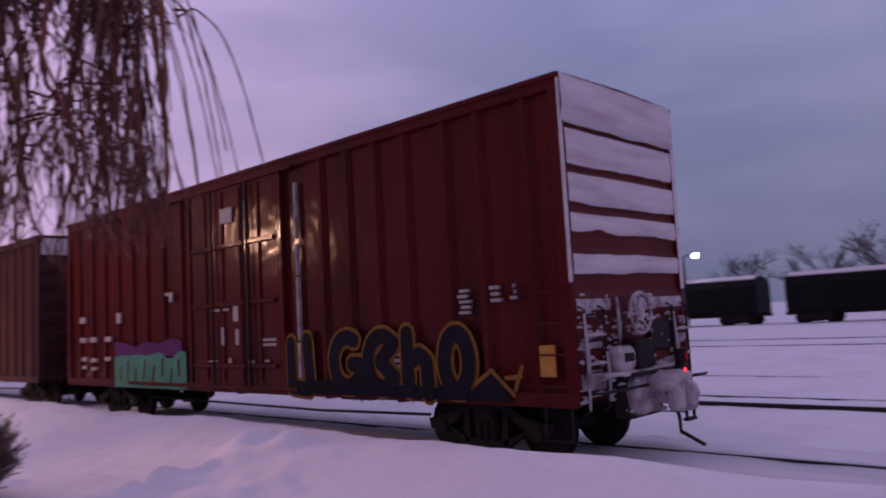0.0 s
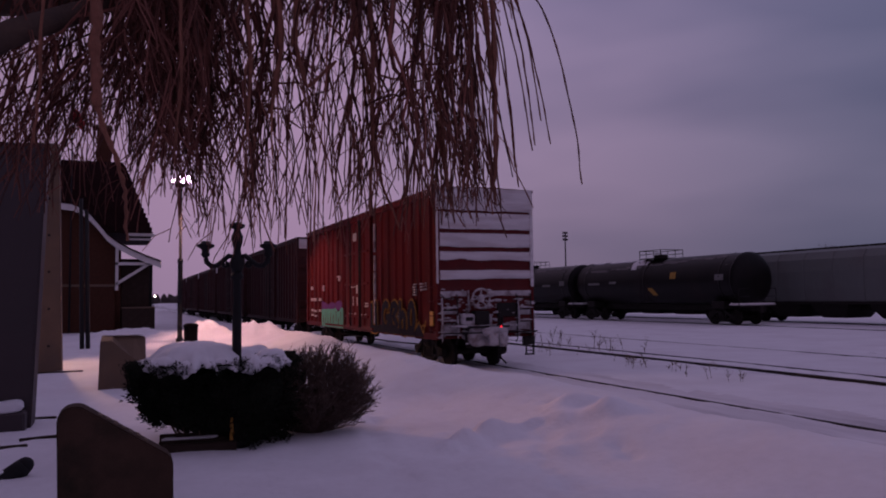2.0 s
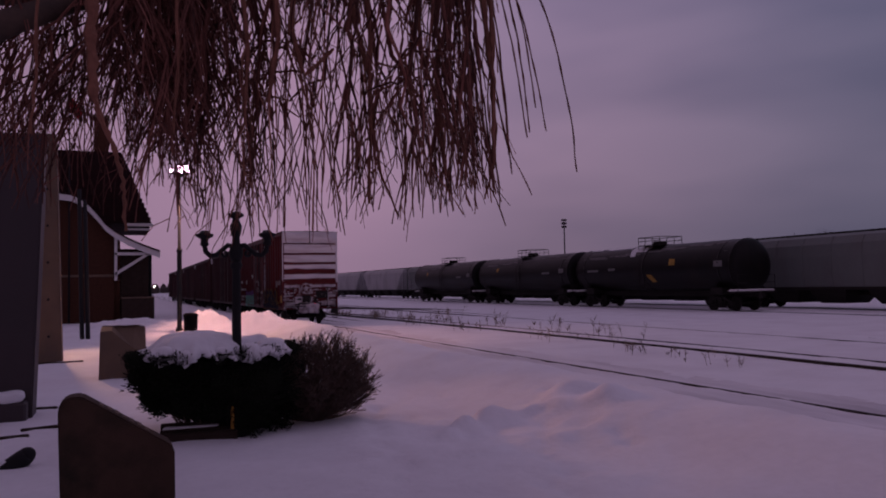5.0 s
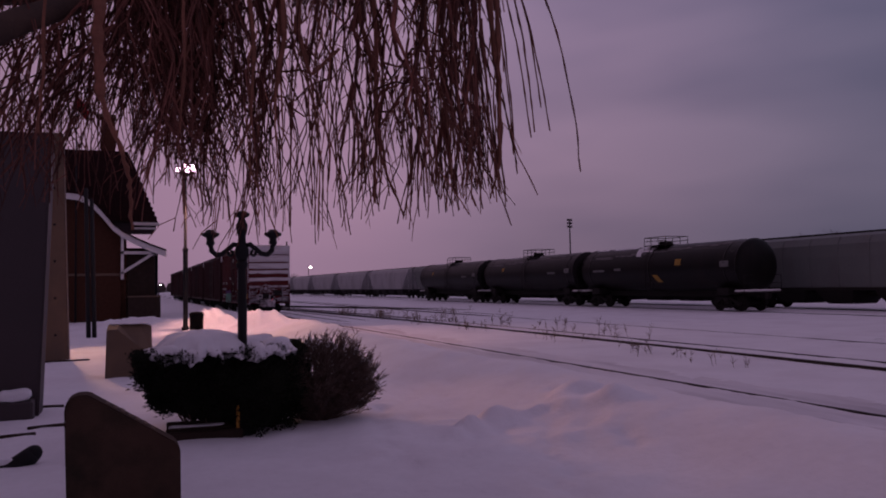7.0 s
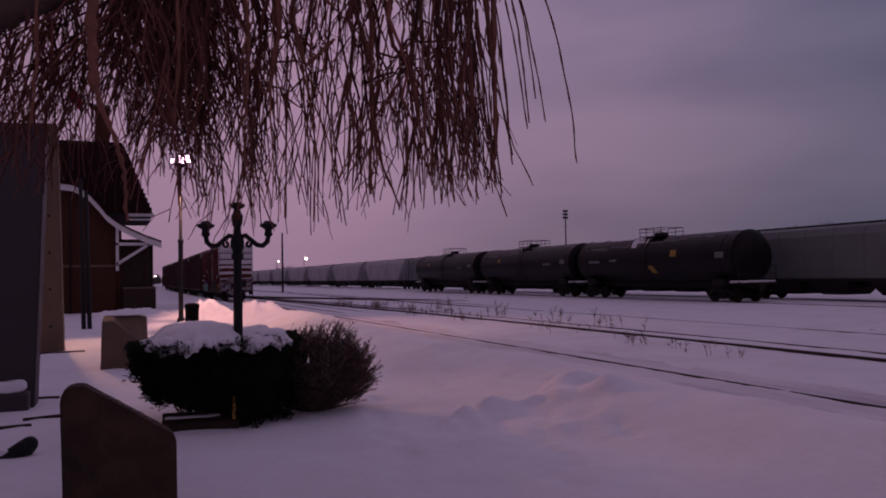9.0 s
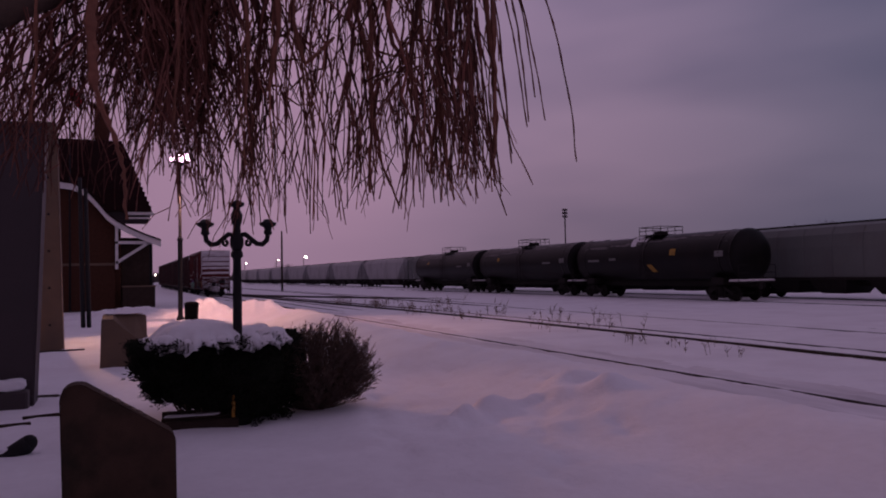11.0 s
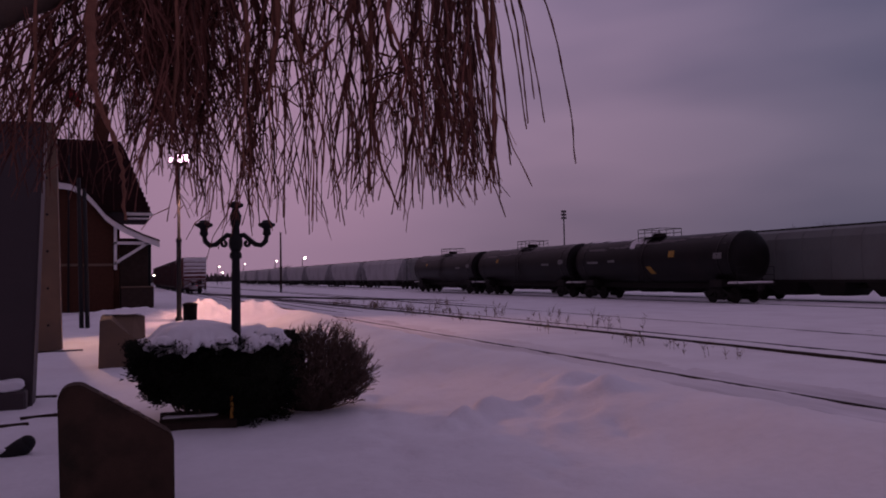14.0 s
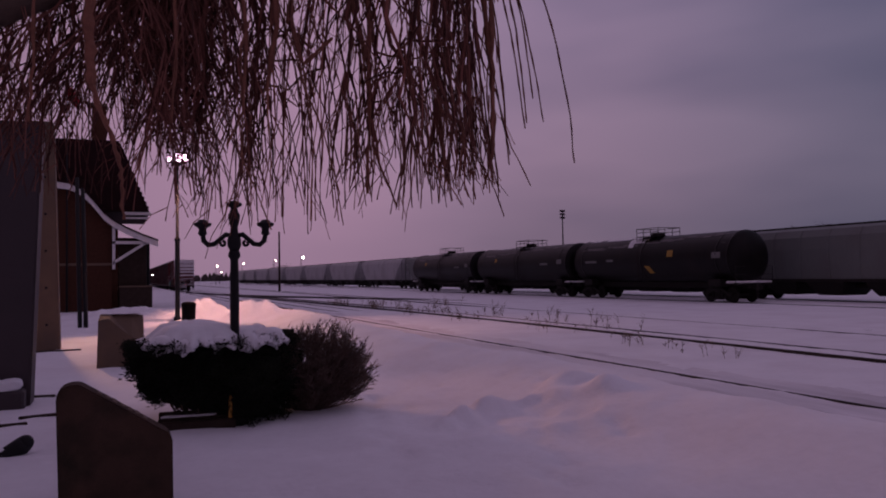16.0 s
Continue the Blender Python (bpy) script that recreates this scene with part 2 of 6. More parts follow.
FARTREE = material("bare_tree_bark", (0.06, 0.045, 0.042), rough=0.9, var=0.3, scale=4, fine=30, bump=0.2)
LAMPGLASS = glow("lit_lamp_glass", (1.0, 0.60, 0.82), 8.0)
FARGLOW = glow("far_lamp_glow", (1.0, 0.74, 0.64), 22.0)
COLDGLOW = glow("yard_flood_glow", (0.95, 0.90, 1.0), 9.0)
REDGLOW = glow("red_marker_glow", (1.0, 0.03, 0.05), 1.5)
REDFLASH = glow("red_flash_glow", (1.0, 0.004, 0.02), 70.0)
MARK = material("faded_yellow_mark", (0.36, 0.20, 0.03), rough=0.7, var=0.3, scale=6, fine=40, bump=0.05)


# ---------------------------------------------------------------- mesh helpers
def box(bm, a, b, bevel=0.0):
    r = bmesh.ops.create_cube(bm, size=1.0)
    c = [(p + q) / 2 for p, q in zip(a, b)]
    s = [abs(q - p) for p, q in zip(a, b)]
    for v in r["verts"]:
        v.co = Vector([v.co[i] * s[i] + c[i] for i in range(3)])
    if bevel:
        es = list({e for v in r["verts"] for e in v.link_edges})
        bmesh.ops.bevel(bm, geom=es, offset=bevel, segments=1, affect="EDGES", profile=0.5)
    return r["verts"]


def tube(bm, pts, radii, sides=6, cap=True):
    """A tapered tube along pts."""
    pts = [Vector(p) for p in pts]
    if not hasattr(radii, "__len__"):
        radii = [radii] * len(pts)
    rings = []
    for i, p in enumerate(pts):
        d = (pts[min(i + 1, len(pts) - 1)] - pts[max(i - 1, 0)]).normalized()
        u = d.orthogonal().normalized() if i == 0 else (u - d * u.dot(d)).normalized()
        v = d.cross(u)
        rings.append([bm.verts.new(p + (u * math.cos(k * math.tau / sides) + v * math.sin(k * math.tau / sides)) * radii[i]) for k in range(sides)])
    for a, b in zip(rings, rings[1:]):
        for k in range(sides):
            f = bm.faces.new((a[k], a[(k + 1) % sides], b[(k + 1) % sides], b[k]))
            f.smooth = sides > 5
    if cap:
        bm.faces.new(rings[0][::-1])
        bm.faces.new(rings[-1])


def lathe(bm, profile, centre, sides=16):
    """A solid of revolution about z; profile: (radius, z)."""
    tube(bm, [(centre[0], centre[1], centre[2] + z) for r, z in profile], [max(r, 0.001) for r, z in profile], sides)


def ball(bm, centre, r, seg=10, squash=(1, 1, 1)):
    res = bmesh.ops.create_uvsphere(bm, u_segments=seg, v_segments=max(5, seg // 2 + 1), radius=r)
    for v in res["verts"]:
        v.co = Vector([v.co[i] * squash[i] + centre[i] for i in range(3)])
    for v in res["verts"]:
        for f in v.link_faces:
            f.smooth = True


def wheel_x(bm, centre, r, w, sides=18):
    """A disc whose axle runs along x."""
    tube(bm, [(centre[0] - w / 2, centre[1], centre[2]), (centre[0] + w / 2, centre[1], centre[2])], r, sides)


def prism(bm, poly, axis, a, b):
    """Extrude a polygon. axis 'y': poly of (x, z) between y a and b; axis 'x': poly of (y, z)."""
    mk = (lambda p, d: (p[0], d, p[1])) if axis == "y" else (lambda p, d: (d, p[0], p[1])) if axis == "x" else (lambda p, d: (p[0], p[1], d))
    va = [bm.verts.new(mk(p, a)) for p in poly]
    vb = [bm.verts.new(mk(p, b)) for p in poly]
    bm.faces.new(va)
    bm.faces.new(vb[::-1])
    for i in range(len(poly)):
        j = (i + 1) % len(poly)
        bm.faces.new((va[j], va[i], vb[i], vb[j]))


def finish(name, bm, mat):
    bmesh.ops.recalc_face_normals(bm, faces=bm.faces[:])
    me = bpy.data.meshes.new(name)
    bm.to_mesh(me)
    bm.free()
    me.materials.append(mat)
    return me


def part(name, bm, mat, parent=None, label="", kind=""):
    ob = new(name, finish(name, bm, mat))
    ob.parent = parent
    return tagged(ob, label=label, kind=kind)


def thing(name, label, category, group="", kind="", at=(0, 0, 0), rz=0.0):
    ob = new(name)
    ob.matrix_basis = pose(*at, 0, 0, rz)
    return tagged(ob, label, category, group, kind)


def B():
    return bmesh.new()


def smooth(a, b, v):
    t = min(1.0, max(0.0, (v - a) / (b - a)))
    return t * t * (3 - 2 * t)


def fbm(x, y, s, seed=0.0):
    return noise.fractal(Vector((x * s, y * s, seed)), 1.0, 2.0, 4)


# ---------------------------------------------------------------- ground
HEAPS = [(3.45, 34.6, 0.80, 1.15, 0.8), (5.0, 32.4, 0.72, 0.95, 1.1), (2.0, 36.5, 0.35, 2.2, 1.5), (0.4, 39.0, 0.45, 2.6, 2.0),
         (3.48, 8.22, 0.11, 0.14, 0.14), (3.76, 8.40, 0.10, 0.16, 0.13), (4.34, 8.85, 0.19, 0.24, 0.19), (4.86, 8.72, 0.09, 0.20, 0.13), (5.62, 9.0, 0.15, 0.30, 0.22), (5.58, 8.10, 0.20, 0.28, 0.24),
         (5.2, 8.55, 0.10, 0.24, 0.24), (4.56, 7.42, 0.05, 0.3, 0.2), (3.85, 8.5, 0.07, 0.22, 0.22), (4.1, 5.8, 0.04, 0.35, 0.2), (4.65, 4.85, 0.05, 0.3, 0.25), (4.3, 4.95, 0.03, 0.2, 0.2),
         (6.1, 27.5, 0.15, 1.4, 3.0),
         (6.0, 20.5, 0.07, 1.0, 2.0)]


prints_rnd = random.Random(31)
# clods left by the plough, and lumps along the crest of the bank
HEAPS += [(prints_rnd.uniform(3.3, 5.9), prints_rnd.uniform(7.0, 9.4), prints_rnd.uniform(0.015, 0.045), prints_rnd.uniform(0.10, 0.2), prints_rnd.uniform(0.10, 0.18)) for i in range(30)]
HEAPS += [(prints_rnd.uniform(4.6, 6.6), prints_rnd.uniform(12, 34), prints_rnd.uniform(0.02, 0.05), prints_rnd.uniform(0.12, 0.3), prints_rnd.uniform(0.15, 0.4)) for i in range(80)]
PRINTS = [(2.3 + 0.10 * i + prints_rnd.uniform(-0.14, 0.14), 6.2 + 0.42 * i + prints_rnd.uniform(-0.1, 0.1), 0.12, 0.07) for i in range(22)]
PRINTS += [(3.4 + 0.16 * i + prints_rnd.uniform(-0.14, 0.14), 5.6 + 0.30 * i, 0.11, 0.07) for i in range(14)]
PRINTS += [(2.52, 7.42, 0.11, 0.10), (2.68, 7.75, 0.10, 0.09), (2.62, 8.05, 0.10, 0.08), (4.1, 8.25, 0.16, 0.07), (4.75, 8.2, 0.13, 0.08), (5.0, 7.0, 0.12, 0.10), (4.9, 6.7, 0.12, 0.10)]
PRINTS += [(prints_rnd.uniform(3.4, 6.0), prints_rnd.uniform(7.4, 12.5), prints_rnd.uniform(0.08, 0.15), prints_rnd.uniform(0.03, 0.06)) for i in range(40)]


def ground_z(x, y):
    plaza = 0.40 + 0.02 * fbm(x, y, 0.35, 3)
    yard = 0.135 + 0.01 * smooth(12, 18, x) + 0.21 * smooth(17, 33, x) + (0.008 + 0.012 * smooth(11, 15, x)) * fbm(x, y, 0.25, 7)
    k = smooth(6.35, 7.7, x)
    z = plaza * (1 - k) + yard * k
    crest = smooth(4.2, 6.2, x) * (1 - smooth(6.4, 7.6, x))
    z += 0.40 * crest * (0.92 + 0.16 * fbm(x, y, 0.5, 11)) * (1 - 0.35 * smooth(40, 60, y)) * smooth(-30, -5, y)
    for hx, hy, hh, hw, hl in HEAPS:
        if abs(x - hx) > 2.5 * hw:
            continue
        d = ((x - hx) / hw) ** 2 + ((y - hy) / hl) ** 2
        if d < 6:
            z += hh * math.exp(-d) * (1 + 0.35 * fbm(x, y, 1.6, 5) + (0.22 * fbm(x, y, 4.5, 15) if hh > 0.3 else 0))
    near = 1 - smooth(20, 45, abs(y) + abs(x) * 0.6)
    if near > 0:
        z += near * 0.024 * fbm(x, y, 1.3, 21) + near * 0.010 * fbm(x, y, 4.0, 23)
        for px, py, pr, pd in PRINTS:
            if abs(x - px) < 0.6 and abs(y - py) < 0.6:
                d = ((x - px) / pr) ** 2 + ((y - py) / (pr * 1.4)) ** 2
                z += pd * (-math.exp(-d) + 0.35 * math.exp(-d / 3.2))
    # thinner snow over the tracks farther up the yard
    z -= 0.05 * smooth(36, 52, y) * smooth(8.6, 9.2, x) * (1 - smooth(24, 27, x))
    # ploughed wheel flanges of the main track
    for rx, w, dpt in ((8.98, 0.10, 0.03), (10.12, 0.10, 0.03), (9.42, 0.07, 0.03), (11.0, 0.14, 0.05)):
        z -= dpt * (0.7 + 1.1 * fbm(0, y, 0.45, rx)) * math.exp(-((x - rx - 0.03 * fbm(0, y, 0.4, 2)) / w) ** 2)
    return z


def axis_steps(spans):
    out = []
    for a, b, s in spans:
        n = max(1, round((b - a) / s))
        out += [a + (b - a) * i / n for i in range(n)]
    out.append(spans[-1][1])
    return out


def make_ground():
    xs = axis_steps([(-3000, -400, 900), (-400, -60, 85), (-60, -8, 4), (-8, -2, 0.5), (-2, 2.5, 0.14), (2.5, 6.8, 0.085), (6.8, 12, 0.14), (12, 20, 0.4), (20, 60, 2), (60, 400, 40), (400, 3000, 900)])
    ys = axis_steps([(-3000, -300, 900), (-300, -40, 60), (-40, -4, 4), (-4, 5, 0.5), (5, 12, 0.085), (12, 24, 0.2), (24, 30, 0.3), (30, 37, 0.14), (37, 46, 0.3), (46, 120, 3), (120, 500, 40), (500, 4500, 1000)])
    vs = [(x, y, ground_z(x, y)) for y in ys for x in xs]
    w = len(xs)
    fs = [(j * w + i, j * w + i + 1, (j + 1) * w + i + 1, (j + 1) * w + i) for j in range(len(ys) - 1) for i in range(w - 1)]
    me = bpy.data.meshes.new("ground")
    me.from_pydata(vs, [], fs)
    me.polygons.foreach_set("use_smooth", [True] * len(fs))
    me.materials.append(SNOW)
    me.materials.append(SLUSH)
    for f in me.polygons:
        c = f.center
        if 8.35 + 0.3 * fbm(0, c.y, 0.6, 4) < c.x < 11.25 + 0.5 * fbm(0, c.y, 0.5, 9) and -60 < c.y < 130:
            f.material_index = 1
    tagged(new("ground", me), "snow-covered plaza, ploughed bank and rail yard", "snow ground", kind="structure")


make_ground()


def make_track(name, x, y0, y1, top, sunk=0.03):
    for side in (-0.72, 0.72):
        bm = B()
        steps = 48
        rows = []
        for i in range(steps + 1):
            y = y0 + (y1 - y0) * i / steps
            cx = side + (x(y) if callable(x) else x)
            h = 0.035
            rows.append([bm.verts.new((cx + dx, y, top + dz - (sunk if side > 0 else 0))) for dx, dz in ((-h, -0.16), (-h, -0.01), (-h + 0.012, 0), (h - 0.012, 0), (h, -0.01), (h, -0.16))])
        for a, b in zip(rows, rows[1:]):
            for k in range(6):
                bm.faces.new((a[k], a[(k + 1) % 6], b[(k + 1) % 6], b[k]))
        ob = new(name, finish(name, bm, RAILSTEEL))
        tagged(ob, "rusty steel rail lying in the snow", "rail", "rails of the yard", "structure")


make_track("rail", 9.55, -60, 420, RAIL - 0.006, 0.0)


def turnout(y):
    """The second track swings over to the main one far up the yard."""
    return 15.88 - 0.0006 * max(0.0, y - 20) ** 2


def ladder(y):
    """A lead that crosses the yard from the turnout to the sidings."""
    return 30.5 - 18.5 * smooth(28, 104, y)


make_track("rail", turnout, -60, 120, 0.215, 0.05)
make_track("rail", ladder, 24, 104, 0.215, 0.0)
make_track("rail", 12.6, 40, 420, 0.12, 0.0)
make_track("rail", 21.7, -60, 420, 0.19, 0.004)
make_track("rail", 33.2, -60, 420, 0.38)
make_track("rail", 38.6, -60, 420, 0.38)
make_track("rail", 65.0, -60, 420, 0.32)


# ---------------------------------------------------------------- freight cars
def truck(parent, y, base=0.89, r=0.42):
    """A two-axle freight truck as one part with its wheels."""
    bm = B()
    for s in (-1, 1):
        x = s * 0.98
        prism(bm, [(y - base - 0.24, 0.52), (y - base + 0.15, 0.60), (y - 0.35, 0.80), (y + 0.35, 0.80), (y + base - 0.15, 0.60), (y + base + 0.24, 0.52),
                   (y + base + 0.2, 0.36), (y + base - 0.2, 0.44), (y + 0.35, 0.68), (y - 0.35, 0.68), (y - base + 0.2, 0.44), (y - base - 0.2, 0.36)], "x", x - 0.07, x + 0.07)
        prism(bm, [(y - base + 0.1, 0.44), (y - 0.32, 0.26), (y + 0.32, 0.26), (y + base - 0.1, 0.44), (y + base - 0.25, 0.34), (y + 0.38, 0.15), (y - 0.38, 0.15), (y - base + 0.25, 0.34)], "x", x - 0.06, x + 0.06)
        for k in (-0.36, 0.36):
            box(bm, (x - 0.06, y + k - 0.05, 0.2), (x + 0.06, y + k + 0.05, 0.74))
        for k in (-0.14, 0, 0.14):
            tube(bm, [(x, y + k, 0.24), (x, y + k, 0.70)], 0.075, 8)
    box(bm, (-1.1, y - 0.2, 0.55), (1.1, y + 0.2, 0.80), 0.03)
    t = part("truck", bm, STEEL, parent, "dark cast steel truck")
    for k in (-base, base):
        bm = B()
        for s in (-1, 1):
            wheel_x(bm, (s * 0.72, y + k, r), r, 0.13, 20)
            wheel_x(bm, (s * 0.66, y + k, r), r + 0.03, 0.03, 20)
            wheel_x(bm, (s * 0.99, y + k, r), 0.13, 0.16, 10)
        tube(bm, [(-0.7, y + k, r), (0.7, y + k, r)], 0.08, 8)
        part("wheelset", bm, STEEL, t)


def coupler(parent, y, d, z=0.87, mat=STEEL):
    bm = B()
    box(bm, (-0.13, min(y, y + d * 0.75), z - 0.12), (0.13, max(y, y + d * 0.75), z + 0.1), 0.02)
    ye = y + d * 0.75
    box(bm, (-0.22, min(ye, ye + d * 0.24), z - 0.2), (0.05, max(ye, ye + d * 0.24), z + 0.17), 0.04)
    box(bm, (0.06, min(ye, ye + d * 0.32), z - 0.16), (0.2, max(ye, ye + d * 0.32), z + 0.14), 0.04)
    part("coupler", bm, mat, parent, "dark coupler with frost on it")


def rough_strip(bm, x0, x1, z0, z1, y, seed, amp=0.022, thick=0.05, n=36):
    """A crust of snow on an end wall that faces -y, with uneven edges."""
    top, bot = [], []
    for i in range(n + 1):
        x = x0 + (x1 - x0) * i / n
        a = amp * noise.noise(Vector((x * 1.7, seed, 0.3))) + amp * 0.4 * noise.noise(Vector((x * 7, seed, 4)))
        b = amp * noise.noise(Vector((x * 1.9, seed, 9.3))) * 1.3 + amp * 0.5 * noise.noise(Vector((x * 8, seed, 14)))
        top.append((x, z1 + a * 0.4))
        bot.append((x, z0 + b))
    for i in range(n):
        (xa, ta), (xb, tb) = top[i], top[i + 1]
        (_, ba), (_, bb) = bot[i], bot[i + 1]
        ma, mb = (ta + 2 * ba) / 3, (tb + 2 * bb) / 3
        def column(xx, t, m, b):
            return [bm.verts.new(p) for p in ((xx, y, t), (xx, y - thick * 0.7, t - 0.02), (xx, y - thick, m), (xx, y - thick * 0.5, b + 0.012), (xx, y, b))]
        va = vb if i else column(xa, ta, ma, ba)
        vb = column(xb, tb, mb, bb)
        for k in range(4):
            f = bm.faces.new((va[k], vb[k], vb[k + 1], va[k + 1]))
            f.smooth = True


def lump(bm, a, b, amp, seed, cuts=5):
    """A crusted, uneven block."""
    r = bmesh.ops.create_cube(bm, size=1.0)
    bmesh.ops.subdivide_edges(bm, edges=bm.edges[:], cuts=cuts, use_grid_fill=True)
    ca, sa = [(p + q) / 2 for p, q in zip(a, b)], [abs(q - p) for p, q in zip(a, b)]
    for v in bm.verts:
        u = v.co * 2
        k = 1.0 / max(1.0, (abs(u.x) ** 4 + abs(u.y) ** 4 + abs(u.z) ** 4) ** 0.25)
        c = Vector([v.co[i] * k * sa[i] * 1.1 + ca[i] for i in range(3)])
        d = noise.noise_vector(c * 5 + Vector((seed, 0, 0))) * amp + noise.noise_vector(c * 14 + Vector((seed, 3, 0))) * amp * 0.5
        v.co = c + d
    for f in bm.faces:
        f.smooth = True


CAR_L, CAR_W, CAR_TOP, CAR_SILL = 16.15, 3.05, 5.11, 0.85
HW = CAR_W / 2
RIBS = (0.62, 1.46, 2.11, 2.94, 3.63, 4.33, 5.04, 9.95, 10.77, 11.59, 12.32, 13.09, 13.85, 14.6, 15.4)


def boxcar(label, paint, end_paint, snowy):
    car = thing("boxcar", label, "freight car", "cars of the departing train")
    bm = B()
    box(bm, (-HW + 0.09, 0.10, CAR_SILL + 0.02), (HW - 0.09, CAR_L - 0.10, CAR_TOP - 0.08))
    part("body", bm, paint, car)
    # corrugated ends
    for y, d in ((0.0, -1), (CAR_L, 1)):
        bm = B()
        prof = [(0.16, CAR_SILL)]
        for zc in (1.30, 1.72, 2.10, 2.66, 3.17, 3.68, 4.20, 4.68):
            prof += [(0.045, zc - 0.17), (0.0, zc - 0.08), (0.0, zc + 0.10), (0.045, zc + 0.20)]
        prof += [(0.045, CAR_TOP - 0.02), (0.16, CAR_TOP - 0.02)]
        poly = [(y - d * q, z) for q, z in prof]
        poly += [(y - d * 0.22, CAR_TOP - 0.02), (y - d * 0.22, CAR_SILL)]
        prism(bm, poly[1:], "x", -HW + 0.08, HW - 0.08)
        part("end_wall", bm, end_paint, car, "corrugated steel end wall")
        for s in (-1, 1):
            bm = B()
            box(bm, (s * HW - s * 0.10, y - d * 0.16, CAR_SILL), (s * HW, y + d * 0.01, CAR_TOP), 0.012)
            part("corner_post", bm, paint, car)
    # roof with a shallow pitch and seams
    bm = B()
    prism(bm, [(-HW - 0.03, CAR_TOP - 0.07), (-HW - 0.03, CAR_TOP), (0, CAR_TOP + 0.035), (HW + 0.03, CAR_TOP), (HW + 0.03, CAR_TOP - 0.07)], "y", -0.02, CAR_L + 0.02)
    for i in range(1, 13):
        y = CAR_L * i / 13
        prism(bm, [(-HW, CAR_TOP + 0.005), (0, CAR_TOP + 0.06), (HW, CAR_TOP + 0.005)], "y", y - 0.04, y + 0.04)
    part("roof", bm, paint, car)
    for s in (-1, 1):
        bm = B()
        box(bm, (s * (HW - 0.1), 0.05, CAR_SILL - 0.02), (s * (HW + 0.005), CAR_L - 0.05, CAR_SILL + 0.16), 0.01)
        part("side_sill", bm, paint, car)
        bm = B()
        box(bm, (s * (HW - 0.1), 0.05, CAR_TOP - 0.20), (s * (HW + 0.005), CAR_L - 0.05, CAR_TOP - 0.05), 0.01)
        part("top_chord", bm, paint, car)
        for y in RIBS:
            bm = B()
            prism(bm, [(s * (HW - 0.095), y - 0.10), (s * (HW - 0.02), y - 0.045), (s * (HW - 0.02), y + 0.045), (s * (HW - 0.095), y + 0.10)], "z", CAR_SILL + 0.13, CAR_TOP - 0.18)
            part("rib", bm, paint, car)
        # sliding door with its frame, rods and tracks
        bm = B()
        box(bm, (s * (HW - 0.09), 6.30, CAR_SILL + 0.12), (s * (HW - 0.01), 9.42, CAR_TOP - 0.22), 0.01)
        door = part("door", bm, paint, car, "ribbed sliding door")
        for y in (6.9, 7.55, 8.2, 8.85):
            bm = B()
            prism(bm, [(s * (HW - 0.012), y - 0.07), (s * (HW + 0.03), y - 0.03), (s * (HW + 0.03), y + 0.03), (s * (HW - 0.012), y + 0.07)], "z", CAR_SILL + 0.2, CAR_TOP - 0.3)
            part("door_rib", bm, paint, door)
        for z in (3.70, 2.55, 1.35):
            bm = B()
            box(bm, (s * (HW + 0.0), 6.36, z - 0.04), (s * (HW + 0.055), 9.36, z + 0.04), 0.008)
            part("door_bar", bm, paint, door)
        for y in (7.2, 7.35, 8.5):
            bm = B()
            tube(bm, [(s * (HW + 0.06), y, CAR_SILL + 0.1), (s * (HW + 0.06), y, CAR_TOP - 0.25)], 0.022, 6)
            part("locking_rod", bm, STEEL, door)
        bm = B()
        box(bm, (s * (HW - 0.02), 5.75, CAR_SILL + 0.06), (s * (HW + 0.06), 12.4, CAR_SILL + 0.13), 0.008)
        part("door_track", bm, paint, car)
        bm = B()
        box(bm, (s * (HW - 0.02), 5.75, CAR_TOP - 0.24), (s * (HW + 0.05), 12.4, CAR_TOP - 0.18), 0.008)
        part("door_track", bm, paint, car)
        for y in (6.2, 9.52):
            bm = B()
            box(bm, (s * (HW - 0.09), y - 0.06, CAR_SILL + 0.1), (s * (HW + 0.02), y + 0.06, CAR_TOP - 0.2), 0.01)
            part("door_post", bm, paint, car)
        # corner ladder of rungs and a stirrup
        for y in (0.30, CAR_L - 0.30):
            for z in (1.1, 1.5, 1.9, 2.3):
                bm = B()
                tube(bm, [(s * HW, y - 0.22, z), (s * (HW + 0.06), y - 0.2, z), (s * (HW + 0.06), y + 0.2, z), (s * HW, y + 0.22, z)], 0.012, 5)
                part("rung", bm, paint, car)
            bm = B()
            tube(bm, [(s * HW, y - 0.2, CAR_SILL), (s * HW, y - 0.2, 0.42), (s * HW, y + 0.2, 0.42), (s * HW, y + 0.2, CAR_SILL)], 0.018, 5)
            part("step", bm, STEEL, car)
    bm = B()
    box(bm, (-0.3, -0.1, 0.72), (0.3, CAR_L + 0.1, 1.0))
    for y in (3.4, 5.2, 8.0, 10.6, 12.6):
        box(bm, (-1.35, y - 0.06, 0.78), (1.35, y + 0.06, 0.9))
    tube(bm, [(-0.9, 3.2, 0.55), (-0.9, 6.0, 0.5), (-0.9, 12.6, 0.55)], 0.025, 5)
    box(bm, (0.5, 6.2, 0.5), (0.8, 7.2, 0.82), 0.03)
    part("underframe", bm, STEEL, car)
    truck(car, 1.95)
    truck(car, CAR_L - 1.95)
    coupler(car, 0.0, -0.66 if snowy else -1.1, mat=DIRTY if snowy else STEEL)
    coupler(car, CAR_L, 1.1)
